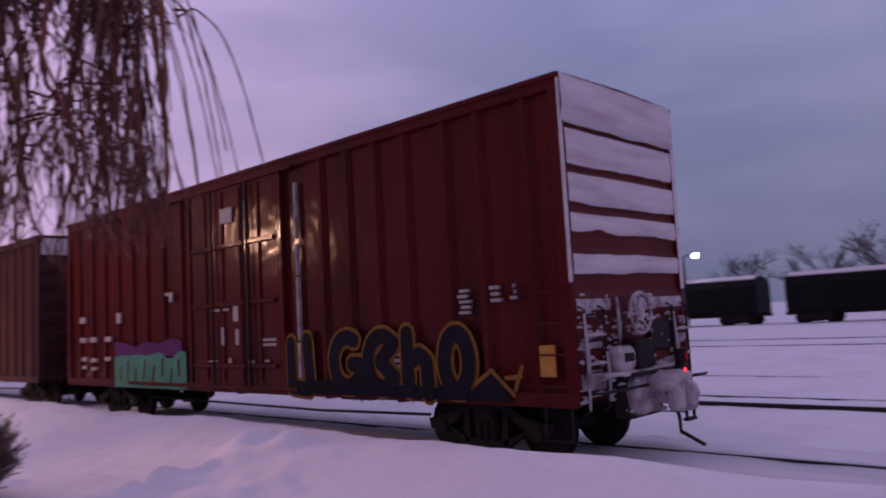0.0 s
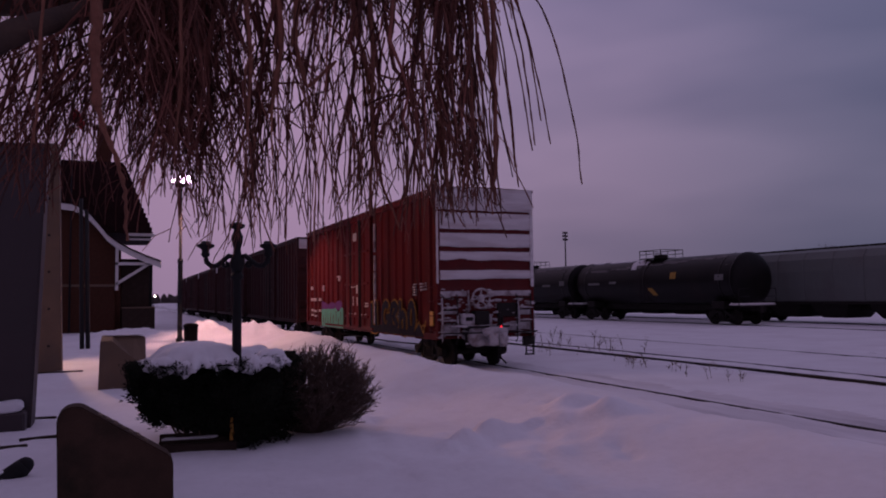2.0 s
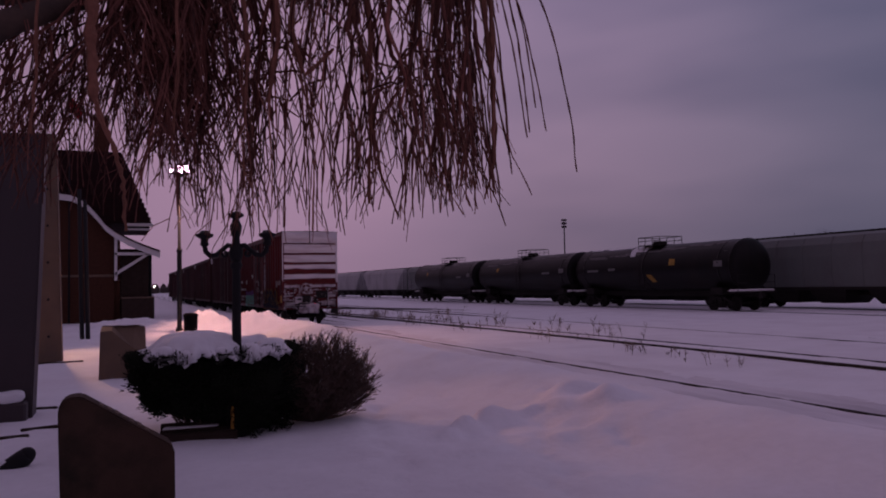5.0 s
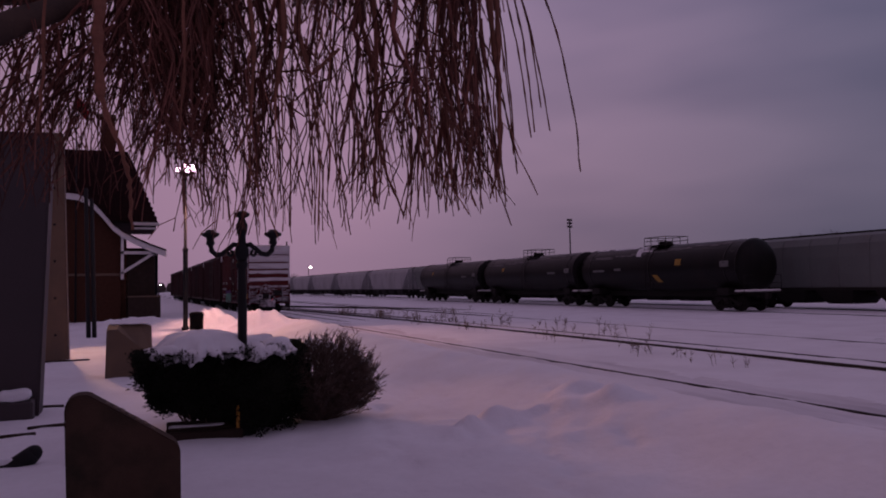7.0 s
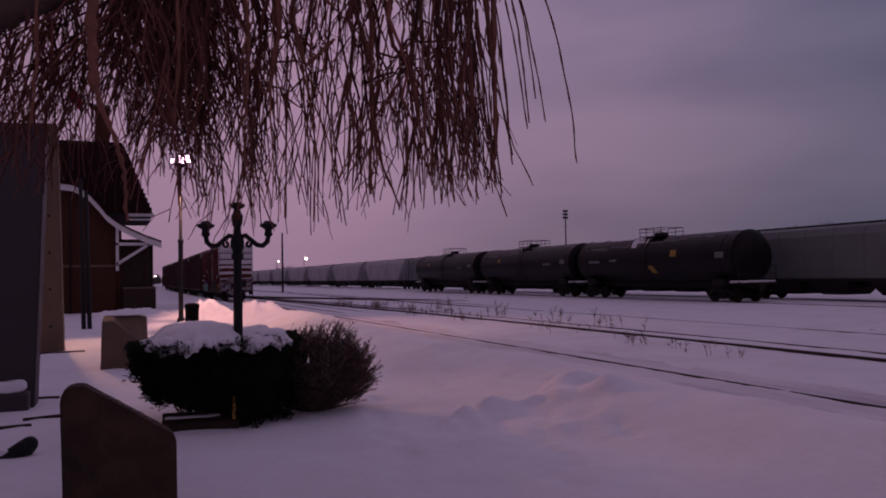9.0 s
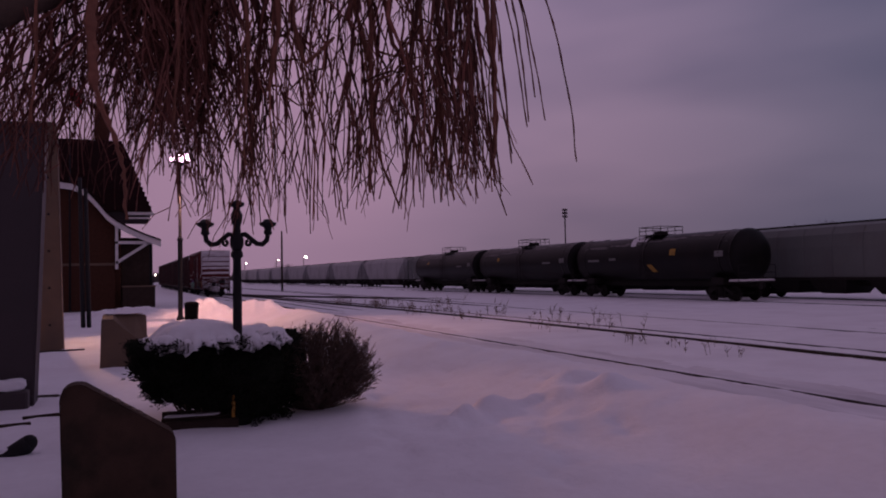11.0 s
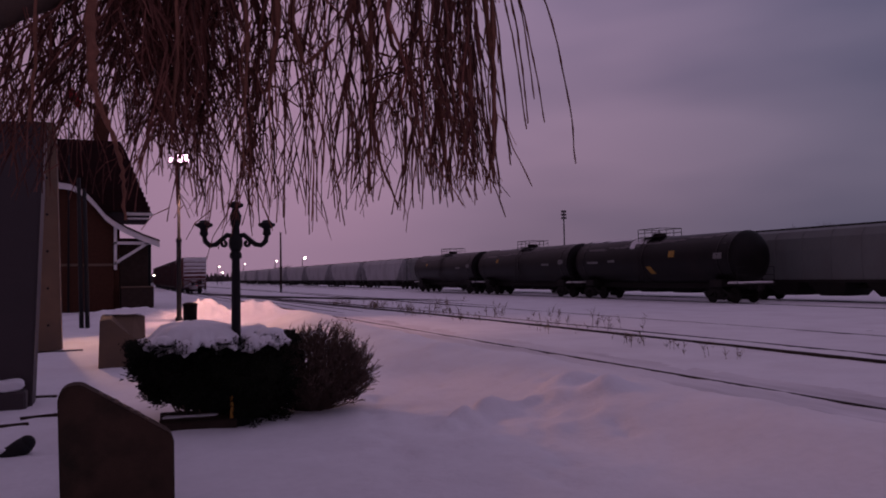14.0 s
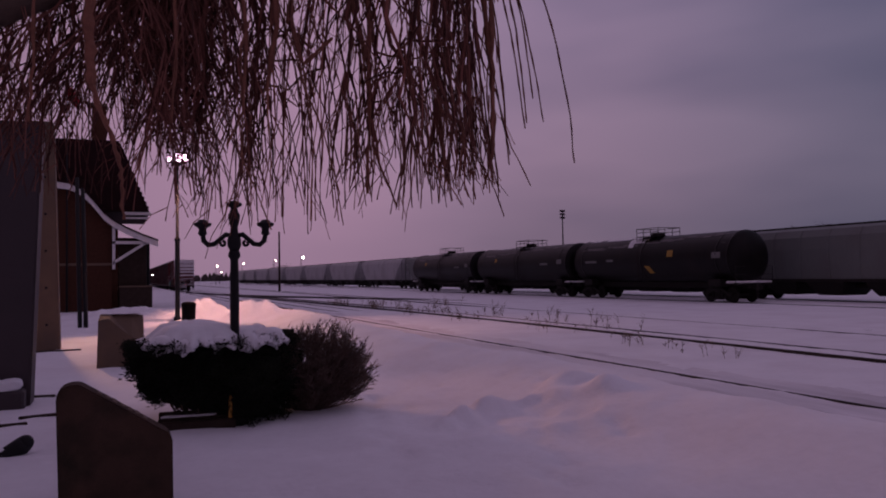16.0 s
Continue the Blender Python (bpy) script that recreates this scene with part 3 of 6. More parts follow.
    if not snowy:
        bm = B()
        rough_strip(bm, -HW + 0.1, HW - 0.1, 4.55, CAR_TOP - 0.03, 0.012, 5.5, thick=0.022)
        part("snow_crust", bm, CRUST, car, "snow caked along the top of the end wall")
    # brake wheel, platform and ladders of the rear end
    bm = B()
    n = 20
    ring = [(-0.30 + 0.27 * math.cos(math.tau * i / n), -0.26, 1.97 + 0.27 * math.sin(math.tau * i / n)) for i in range(n + 1)]
    tube(bm, ring, 0.028, 6)
    for i in range(5):
        a = math.tau * i / 5 + 0.3
        tube(bm, [(-0.30, -0.22, 1.97), (-0.30 + 0.26 * math.cos(a), -0.26, 1.97 + 0.26 * math.sin(a))], 0.022, 5)
    tube(bm, [(-0.30, -0.235, 1.97), (-0.30, -0.265, 1.97)], 0.11, 12)
    tube(bm, [(-0.30, -0.24, 1.97), (-0.30, 0.05, 1.97)], 0.03, 6)
    part("brake_wheel", bm, DIRTY if snowy else STEEL, car, "snow-crusted brake wheel")
    bm = B()
    box(bm, (-0.75, -0.34, 1.15), (0.55, 0.02, 1.21), 0.01)
    box(bm, (-0.5, -0.30, 1.24), (-0.05, -0.02, 1.62), 0.03)
    part("brake_platform", bm, STEEL, car)
    for x0 in (-1.4, 0.92):
        bm = B()
        for dx in (0, 0.45):
            tube(bm, [(x0 + dx, 0.02, 0.72), (x0 + dx, -0.09, 0.80), (x0 + dx, -0.09, 2.05), (x0 + dx, 0.02, 2.1)], 0.018, 5)
        for z in (0.95, 1.3, 1.65, 1.98):
            tube(bm, [(x0, -0.09, z), (x0 + 0.45, -0.09, z)], 0.014, 5)
        part("end_ladder", bm, STEEL, car)
    bm = B()
    tube(bm, [(-1.45, -0.30, 1.02), (1.45, -0.30, 1.02)], 0.022, 5)
    for x0 in (-1.4, -0.6, 0.6, 1.4):
        tube(bm, [(x0, -0.30, 1.02), (x0, 0.05, 0.98)], 0.016, 5)
    tube(bm, [(0.25, -0.35, 0.85), (0.30, -0.40, 0.50), (0.14, -0.48, 0.36), (0.16, -0.80, 0.20)], 0.026, 6)
    part("uncoupling_lever", bm, STEEL, car)
    return car


def strokes(bm, lines, w, x, s=-1):
    """Flat spray strokes on a side wall: lines of (y, z) points, each a ribbon of width w with round joints."""
    def disc(c, r):
        vs = [bm.verts.new((x, c[0] + r * math.cos(k * math.tau / 10), c[1] + r * math.sin(k * math.tau / 10))) for k in range(10)]
        bm.faces.new(vs)
        return vs
    for ln in lines:
        for (y0, z0), (y1, z1) in zip(ln, ln[1:]):
            d = Vector((y1 - y0, z1 - z0))
            if d.length < 1e-4:
                continue
            nrm = Vector((-d.y, d.x)).normalized() * w / 2
            x += s * 0.00012
            bm.faces.new([bm.verts.new((x, a, b)) for a, b in ((y0 + nrm.x, z0 + nrm.y), (y1 + nrm.x, z1 + nrm.y), (y1 - nrm.x, z1 - nrm.y), (y0 - nrm.x, z0 - nrm.y))])
            x += s * 0.00012
            disc((y1, z1), w / 2)
        if ln[0] != ln[-1] and Vector(ln[0]).to_2d() != Vector(ln[-1]).to_2d() and (Vector(ln[0]) - Vector(ln[-1])).length > 0.02:
            disc(ln[0], w / 2)
        x += s * 0.00012


def wall_bars(car, name, bars, mat):
    """Thin painted bars on the near side wall: (y0, z0, y1, z1)."""
    bm = B()
    for y0, z0, y1, z1 in bars:
        box(bm, (-HW + 0.05, y0, z0), (-HW - 0.004, y1, z1))
    return part(name, bm, mat, car, kind="stuff")


red_car = boxcar("red-brown steel boxcar with spray painting and a snow-caked end", CAR_RED, CAR_END, True)


def dress_red_car(car):
    # caked snow on the corrugated end
    X = HW - 0.1
    strips = [(-X - 0.08, X + 0.08, 4.47, 5.125), (-X, X, 3.94, 4.40), (-X, X, 3.43, 3.82), (-X, X, 3.06, 3.30), (-X, X, 2.52, 2.78), (-X, -0.62, 2.02, 2.20), (0.0, X, 2.02, 2.20),
              (-X, -0.9, 1.55, 1.64), (0.7, X, 1.5, 1.66), (-X, -0.85, 1.02, 1.25), (0.6, X, 1.05, 1.3)]
    for i, (x0, x1, z0, z1) in enumerate(strips):
        bm = B()
        rough_strip(bm, x0, x1, z0, z1, 0.012, i * 3.1 + 1, thick=0.022 if i else 0.055)
        part("snow_crust", bm, CRUST if i < 5 else DIRTY, car, "wind-blown snow caked on the end wall")
    # frozen slush over the draft gear, brake gear and coupler
    bm = B()
    prism(bm, [(-0.66, 0.60), (0.16, 0.60), (0.24, 1.14), (-0.78, 1.14)], "y", -0.20, 0.0)
    part("draft_box", bm, STEEL, car, "dark draft gear box under frozen slush")
    bm = B()
    lump(bm, (-0.66, -0.29, 0.66), (0.02, -0.17, 1.16), 0.05, 2.0, 8)
    part("slush_mass", bm, DIRTY, car, "frozen grey slush over the draft gear")
    bm = B()
    lump(bm, (-0.30, -0.62, 0.92), (0.34, -0.22, 1.16), 0.05, 6.0, 8)
    part("coupler_snow", bm, DIRTY, car, "lump of frozen snow on the coupler")
    bm = B()
    lump(bm, (0.12, -0.70, 0.66), (0.30, -0.46, 1.02), 0.04, 9.0, 7)
    part("coupler_snow", bm, DIRTY, car, "lump of frozen snow on the coupler")
    for x0 in (-0.86, -0.36):
        bm = B()
        lump(bm, (x0, -0.24, 1.22), (x0 + 0.40, -0.02, 1.54), 0.02, x0)
        tank = part("brake_cylinder", bm, DIRTY, car, "slush-covered brake cylinder")
        # Proud dark plate; the shade inside the cylinder's mouth is put in as colour.
        bm = B()
        box(bm, (x0 + 0.09, -0.268, 1.35), (x0 + 0.31, -0.235, 1.46), 0.01)
        part("recess_plate", bm, STEEL, tank, "dark plate in place of a shaded recess")
    # ledge and grab irons thick with rime
    bm = B()
    lump(bm, (-1.15, -0.30, 1.17), (0.72, -0.06, 1.225), 0.025, 4.0, 9)
    part("ledge_snow", bm, DIRTY, car, "rime along the crossover ledge")
    for x0, x1, z in ((-1.42, -0.95, 1.72), (-1.42, -0.95, 1.36), (-1.42, -0.95, 0.98), (0.98, 1.40, 1.70), (0.98, 1.40, 1.34), (0.98, 1.40, 0.99)):
        bm = B()
        tube(bm, [(x0, -0.10, z), ((x0 + x1) / 2, -0.115, z + 0.012), (x1, -0.10, z)], [0.016, 0.03, 0.018], 6)
        part("rimed_rung", bm, DIRTY, car, "rung thick with rime")
    for x0, z0, z1 in ((-1.42, 0.8, 2.0), (-0.95, 0.86, 1.5), (0.96, 0.9, 1.9), (-0.62, 1.5, 2.2)):
        bm = B()
        tube(bm, [(x0, -0.10, z0), (x0 + 0.006, -0.118, (z0 + z1) / 2), (x0, -0.10, z1)], [0.014, 0.030, 0.016], 6)
        part("rimed_stile", bm, DIRTY, car, "ladder stile thick with rime")
    # corner step
    bm = B()
    box(bm, (1.16, -0.06, 0.62), (1.52, 0.10, 0.86), 0.02)
    box(bm, (1.20, -0.07, 0.36), (1.24, -0.03, 0.64), 0.006)
    box(bm, (1.44, -0.07, 0.36), (1.48, -0.03, 0.64), 0.006)
    box(bm, (1.20, -0.09, 0.33), (1.48, 0.01, 0.37), 0.006)
    part("corner_step", bm, STEEL, car)
    rnd = random.Random(4)
    bm = B()
    spots = [(-0.78, 0.22, -0.30, -0.18, 0.64, 1.16)] * 40 + [(-1.2, 0.75, -0.32, -0.05, 1.14, 1.24)] * 40 + [(-0.24, 0.36, -0.66, -0.3, 0.90, 1.12)] * 24
    spots += [(-1.48, -0.6, -0.06, 0.0, 0.86, 2.3)] * 90 + [(-0.6, 1.48, -0.06, 0.0, 0.86, 1.95)] * 90 + [(-0.62, 0.05, -0.29, -0.22, 1.7, 2.24)] * 24
    for x0, x1, y0, y1, z0, z1 in spots:
        c = (rnd.uniform(x0, x1), rnd.uniform(y0, y1), rnd.uniform(z0, z1))
        r = rnd.uniform(0.015, 0.05)
        vs = bmesh.ops.create_icosphere(bm, subdivisions=1, radius=r)["verts"]
        k = (rnd.uniform(1.0, 3.2), rnd.uniform(0.3, 0.7), rnd.uniform(0.4, 1.1))
        for v in vs:
            w = 1 + rnd.uniform(-0.3, 0.3)
            v.co = Vector([v.co[q] * k[q] * w + c[q] for q in range(3)])
    part("frost", bm, DIRTY, car, "frozen slush on the end fittings", "stuff")
    bm = B()
    box(bm, (-HW - 0.004, -0.012, 2.4), (-HW + 0.05, 0.02, CAR_TOP), 0.004)
    part("frost_edge", bm, CRUST, car, "frosted corner edge")
    bm = B()
    box(bm, (HW - 0.10, -0.022, 2.3), (HW + 0.004, -0.008, CAR_TOP - 0.02), 0.004)
    part("frost_edge", bm, CRUST, car, "frosted corner edge")
    bm = B()
    box(bm, (0.30, -0.06, 1.44), (1.02, 0.0, 1.84), 0.02)
    part("end_plate", bm, STEEL, car, "dark placard board")
    # marker of the train's end
    bm = B()
    box(bm, (0.05, -0.61, 0.93), (0.21, -0.49, 1.27), 0.02)
    marker = part("rear_marker", bm, STEEL, car, "small box with a red flashing lamp")
    bm = B()
    ball(bm, (0.13, -0.615, 1.18), 0.03, 10, (1, 0.6, 1))
    part("marker_lens", bm, REDGLOW, marker, "dim red lens")
    bm = B()
    n = 16
    ring = [(math.cos(math.radians(-70 + 320 * i / n)), math.sin(math.radians(-70 + 320 * i / n))) for i in range(n + 1)]
    for q in (0.086, 0.080):
        lo = [bm.verts.new((0.13 + q * c, -0.58 + q * d, 1.27)) for c, d in ring]
        hi = [bm.verts.new((0.13 + q * c, -0.58 + q * d, 1.43)) for c, d in ring]
        for i in range(n):
            bm.faces.new((lo[i], lo[i + 1], hi[i + 1], hi[i]))
    lathe(bm, [(0.088, 1.43), (0.08, 1.46), (0.0, 1.47)], (0.13, -0.58, 0), 12)
    part("blink_hood", bm, STEEL, marker, "added slotted hood that makes the lamp blink")
    # Added drum turns behind its hood's slot, so the marker seems to blink.
    bm = B()
    lathe(bm, [(0.066, -0.07), (0.066, 0.07)], (0, 0, 0), 14)
    beacon = part("turning_lamp", bm, STEEL, car, "added turning drum that makes the red lens blink")
    bm = B()
    arc_a = [math.radians(-90 - 11 + 22 * i / 4) for i in range(5)]
    lo = [bm.verts.new((0.069 * math.cos(a), 0.069 * math.sin(a), -0.06)) for a in arc_a]
    hi = [bm.verts.new((0.069 * math.cos(a), 0.069 * math.sin(a), 0.06)) for a in arc_a]
    for i in range(4):
        bm.faces.new((lo[i], lo[i + 1], hi[i + 1], hi[i]))
    beam = new("beam_lens", finish("beam_lens", bm, REDFLASH))
    beam.parent = beacon
    tagged(beam, "bright red lens")
    # white seam, stencils and notices
    bm = B()
    for k, (z0, z1, w) in enumerate(((0.95, 1.75, 0.04), (1.78, 2.9, 0.03), (2.95, 3.5, 0.018), (3.6, 4.6, 0.022))):
        box(bm, (-HW + 0.06, 5.72 - w, z0), (-HW - 0.008, 5.72 + w, z1), 0.004)
    part("pale_seam", bm, DIRTY, car, "pale weathered seam")
    rnd = random.Random(9)
    bars = []
    for y0, y1, z0, z1, rows in ((1.68, 1.93, 2.08, 2.46, 5), (1.12, 1.34, 2.22, 2.48, 3), (0.86, 0.98, 2.24, 2.48, 3)):
        for i in range(rows):
            zz = z0 + (z1 - z0) * i / rows
            bars.append((y0 + rnd.uniform(0, 0.06), zz, y1 - rnd.uniform(0, 0.08), zz + (z1 - z0) / rows * 0.55))
    for y, z, w, h in ((15.0, 2.42, 0.3, 0.16), (14.95, 1.92, 0.35, 0.13), (14.3, 1.92, 0.4, 0.13), (13.45, 1.92, 0.35, 0.13), (14.9, 1.45, 0.3, 0.1), (14.3, 1.42, 0.35, 0.1),
                       (13.5, 1.45, 0.3, 0.1), (14.9, 1.25, 0.3, 0.08), (14.3, 1.22, 0.3, 0.08), (10.3, 2.86, 0.32, 0.07), (10.32, 2.72, 0.12, 0.18), (12.9, 2.35, 0.2, 0.25),
                       (6.42, 1.80, 0.55, 0.05), (6.42, 1.71, 0.55, 0.05), (3.05, 1.50, 0.42, 0.05), (3.05, 1.41, 0.40, 0.05), (3.05, 1.32, 0.38, 0.05)):
        bars.append((y, z, y + w, z + h))
    wall_bars(car, "stencil_lettering", bars, WHITE)
    bars = [(8.15, 1.75, 8.25, 2.1), (7.62, 1.75, 7.74, 2.05), (7.62, 2.2, 7.8, 2.5), (8.3, 2.42, 8.6, 2.47), (7.95, 2.42, 8.15, 2.47), (7.75, 4.15, 8.2, 4.45), (7.3, 4.2, 7.42, 4.5),
            (6.6, 1.42, 6.75, 1.46), (7.1, 1.40, 7.3, 1.45), (8.4, 1.42, 8.8, 1.45), (7.9, 1.40, 8.0, 1.5)]
    bm = B()
    for y0, z0, y1, z1 in bars:
        box(bm, (-HW - 0.03, y0, z0), (-HW - 0.036, y1, z1))
    part("door_stencils", bm, WHITE, car, kind="stuff")
    bm = B()
    box(bm, (-HW + 0.02, 0.30, 1.22), (-HW - 0.012, 0.54, 1.62), 0.003)
    part("yellow_panel", bm, YELLOW, car, "faded yellow placard")
    # sprayed letters, yellow edges round dark fills
    def arc(cy, cz, ry, rz, a0, a1, n=10):
        return [(cy + ry * math.cos(math.radians(a0 + (a1 - a0) * i / n)), cz + rz * math.sin(math.radians(a0 + (a1 - a0) * i / n))) for i in range(n + 1)]
    glyphs = [
        [(5.95, 1.75), (5.95, 0.98)], [(5.95, 0.98), (5.45, 0.95)], [(5.48, 1.80), (5.42, 1.05)],
        arc(4.40, 1.42, -0.36, 0.40, 60, 330), [(4.08, 1.22), (4.06, 1.38), (4.28, 1.38)],
        arc(3.55, 1.42, -0.34, 0.40, 50, 320), [(3.28, 1.18), (3.60, 1.42), (3.28, 1.70)],
        [(2.98, 1.84), (2.98, 1.02)], [(2.98, 1.40), (2.72, 1.52), (2.58, 1.42), (2.56, 0.96)],
        arc(1.98, 1.42, 0.24, 0.40, 0, 360, 14)]
    bm = B()
    strokes(bm, glyphs, 0.36, -HW - 0.009)
    strokes(bm, [[(1.75, 1.05), (1.35, 1.30), (0.98, 0.98)], [(0.95, 1.05), (0.82, 1.35)], [(1.1, 1.2), (0.85, 1.22)]], 0.06, -HW - 0.027)
    part("sprayed_outline", bm, SPRAY_YELLOW, car, "yellow spray-paint outline", "stuff")
    bm = B()
    strokes(bm, glyphs, 0.245, -HW - 0.028)
    bm.faces.new([bm.verts.new((-HW - 0.025, y, z)) for y, z in ((6.05, 0.88), (6.05, 1.14), (5.5, 1.08), (4.9, 1.14), (4.4, 1.05), (4.0, 1.13), (3.4, 1.02), (3.0, 1.10), (2.5, 1.02), (2.2, 1.12), (1.72, 1.02), (1.35, 1.30), (0.98, 0.88))])
    part("sprayed_fill", bm, SPRAY_BLUE, car, "dark blue spray-paint fill", "stuff")
    rnd = random.Random(2)
    bm = B()
    edge = [(13.2, 0.84), (9.72, 0.84)] + [(9.72 + 3.5 * i / 12, 1.58 + 0.03 * math.sin(i * 1.9) + rnd.uniform(-0.06, 0.06)) for i in range(13)]
    bm.faces.new([bm.verts.new((-HW - 0.012, y, z)) for y, z in edge])
    part("sprayed_mint", bm, SPRAY_GREEN, car, "mint green sprayed lettering")
    bm = B()
    edge = [(13.2, 1.52), (9.9, 1.56)] + [(9.9 + 3.3 * i / 12, 1.86 + 0.05 * math.sin(i * 1.3) + rnd.uniform(-0.05, 0.05)) for i in range(13)]
    bm.faces.new([bm.verts.new((-HW - 0.007, y, z)) for y, z in edge])
    part("sprayed_violet", bm, SPRAY_PURPLE, car, "violet spray shading")
    bm = B()
    strokes(bm, [[(12.9, 1.02), (12.85, 1.30)], [(12.5, 1.02), (12.45, 1.42)], [(12.1, 1.0), (12.05, 1.22)], [(11.7, 1.05), (11.6, 1.45)], [(11.25, 0.98), (11.15, 1.32)], [(10.8, 1.12), (10.75, 1.48)], [(10.4, 1.0), (10.35, 1.26)], [(10.0, 1.15), (10.05, 1.45)]], 0.075, -HW - 0.017)
    part("sprayed_marks", bm, CAR_RED, car, kind="stuff")
    return beacon


brown_car = boxcar("dark brown steel boxcar coupled in the train", CAR_BROWN, CAR_BROWN, False)
red_beacon = dress_red_car(red_car)
PITCH = 18.35
train = [red_car, brown_car]
for i in range(4):
    train.append(copy_thing(brown_car, pose(0, 0, 0)))


def train_y(t):
    return 5.39 + 6.99 * t + 0.0455 * t * t


# ---------------------------------------------------------------- yard: tank cars, hoppers, dark cars
def tank_car(y, marks):
    car = thing("tank_car", "black tank car standing on a snowy siding", "tank car", "tank cars in the yard", at=(33.2, y, 0.38))
    L, r, zc = 16.4, 1.53, 2.62
    bm = B()
    prof = [(0.0, 0.02), (0.04, 0.7), (0.10, 1.12), (0.17, 1.36), (0.24, 1.47), (0.31, 1.515), (0.36, 1.53)]
    tube(bm, [(0, 0.36, zc), (0, L / 2, zc), (0, L - 0.36, zc)], r, 36, False)
    part("tank", bm, BLACKTANK, car)
    for a0, d in ((0, 1), (L, -1)):
        bm = B()
        tube(bm, [(0, a0 + d * a, zc) for a, q in prof], [q for a, q in prof], 36, False)
        tube(bm, [(0, a0 + d * 0.34, zc), (0, a0 + d * 0.42, zc)], r + 0.02, 36)
        part("tank_head", bm, BLACKTANK, car, "dished black tank head")
    bm = B()
    for k in range(40):
        yy, zz = 0.7 + (L - 1.4) * ((k * 0.618) % 1.0), zc + r * (0.55 + 0.43 * ((k * 0.377) % 1.0))
        ll = 0.3 + 1.1 * ((k * 0.271) % 1.0)
        for s in (-1, 1):
            xx = s * math.sqrt(max(0.0, (r + 0.006) ** 2 - (zz - zc) ** 2))
            zb = zz - 0.04 - 0.1 * ((k * 0.53) % 1.0)
            xb = s * math.sqrt(max(0.0, (r + 0.006) ** 2 - (zb - zc) ** 2))
            bm.faces.new([bm.verts.new(v) for v in ((xx, yy, zz), (xx, yy + ll, zz), (xb, yy + ll * 0.8, zb), (xb, yy + ll * 0.1, zb))])
    part("frost", bm, FROST, car, "thin frost and rain streaks on the shoulder", "stuff")
    for a in (1.3, L / 2, L - 1.3):
        bm = B()
        tube(bm, [(0, a - 0.05, zc), (0, a + 0.05, zc)], r + 0.015, 28)
        part("tank_band", bm, BLACKTANK, car)
    bm = B()
    c = L / 2
    lathe(bm, [(0.45, 0), (0.45, 0.30), (0.40, 0.36), (0.0, 0.38)], (0, c, zc + r - 0.08), 14)
    box(bm, (-0.9, c - 1.1, zc + r - 0.02), (0.9, c + 1.1, zc + r + 0.03))
    part("dome", bm, STEEL, car)
    bm = B()
    for x in (-0.9, 0.9):
        for yy in (c - 1.1, c - 0.35, c + 0.4, c + 1.1):
            tube(bm, [(x, yy, zc + r - 0.3), (x, yy, zc + r + 0.55)], 0.022, 5)
        for zz in (0.3, 0.55):
            tube(bm, [(x, c - 1.1, zc + r + zz), (x, c + 1.1, zc + r + zz)], 0.022, 5)
    for yy in (c - 1.1, c + 1.1):
        tube(bm, [(-0.9, yy, zc + r + 0.55), (0.9, yy, zc + r + 0.55)], 0.022, 5)
    part("guard_rail", bm, STEEL, car)
    bm = B()
    box(bm, (-0.35, 0.0, 0.78), (0.35, L, 1.2), 0.03)
    for yy in (1.7, L - 1.7):
        box(bm, (-1.3, yy - 0.5, 0.9), (1.3, yy + 0.5, 1.35), 0.05)
    for yy in (-0.15, L - 0.75):
        box(bm, (-1.45, yy, 1.02), (1.45, yy + 0.9, 1.1), 0.01)
    part("underframe", bm, STEEL, car)
    for yy in (-0.13, L - 0.73):
        bm = B()
        lump(bm, (-1.36, yy + 0.02, 1.09), (1.36, yy + 0.83, 1.22), 0.05, yy, 7)
        part("snow", bm, PACKED, car, "snow lying on the end platform")
    for s in (-1, 1):
        bm = B()
        for k in (0.5, 0.95):
            tube(bm, [(s * 1.38, -0.1, 1.1), (s * 1.38, -0.1, 1.1 + k), (s * 0.6, -0.12, 1.1 + k)], 0.02, 5)
        part("end_rail", bm, STEEL, car)
        bm = B()
        tube(bm, [(s * (r + 0.05), c - 0.3, 1.0), (s * (r + 0.08), c - 0.3, zc + 0.6), (s * 0.9, c - 0.3, zc + r)], 0.022, 5)
        tube(bm, [(s * (r + 0.05), c + 0.2, 1.0), (s * (r + 0.08), c + 0.2, zc + 0.6), (s * 0.9, c + 0.2, zc + r)], 0.022, 5)
        part("ladder", bm, STEEL, car)
    truck(car, 1.7)
    truck(car, L - 1.7)
    coupler(car, 0.0, -0.5)
    coupler(car, L, 0.5)

    def skin(name, mat, a0, z0, a1, z1, skew=0.0):
        """A patch lying on the shell's near flank."""
        bm = B()
        rows = []
        for i in range(6):
            z = z0 + (z1 - z0) * i / 5
            xx = -math.sqrt(max(0.01, (r + 0.012) ** 2 - (z - zc) ** 2))
            rows.append([bm.verts.new((xx, a0 + skew * i / 5, z)), bm.verts.new((xx, a1 + skew * i / 5, z))])
        for p, q in zip(rows, rows[1:]):
            bm.faces.new((p[0], p[1], q[1], q[0]))
        part(name, bm, mat, car)
    skin("placard", WHITE_DIM, 0.9, 2.55, 1.6, 2.9)
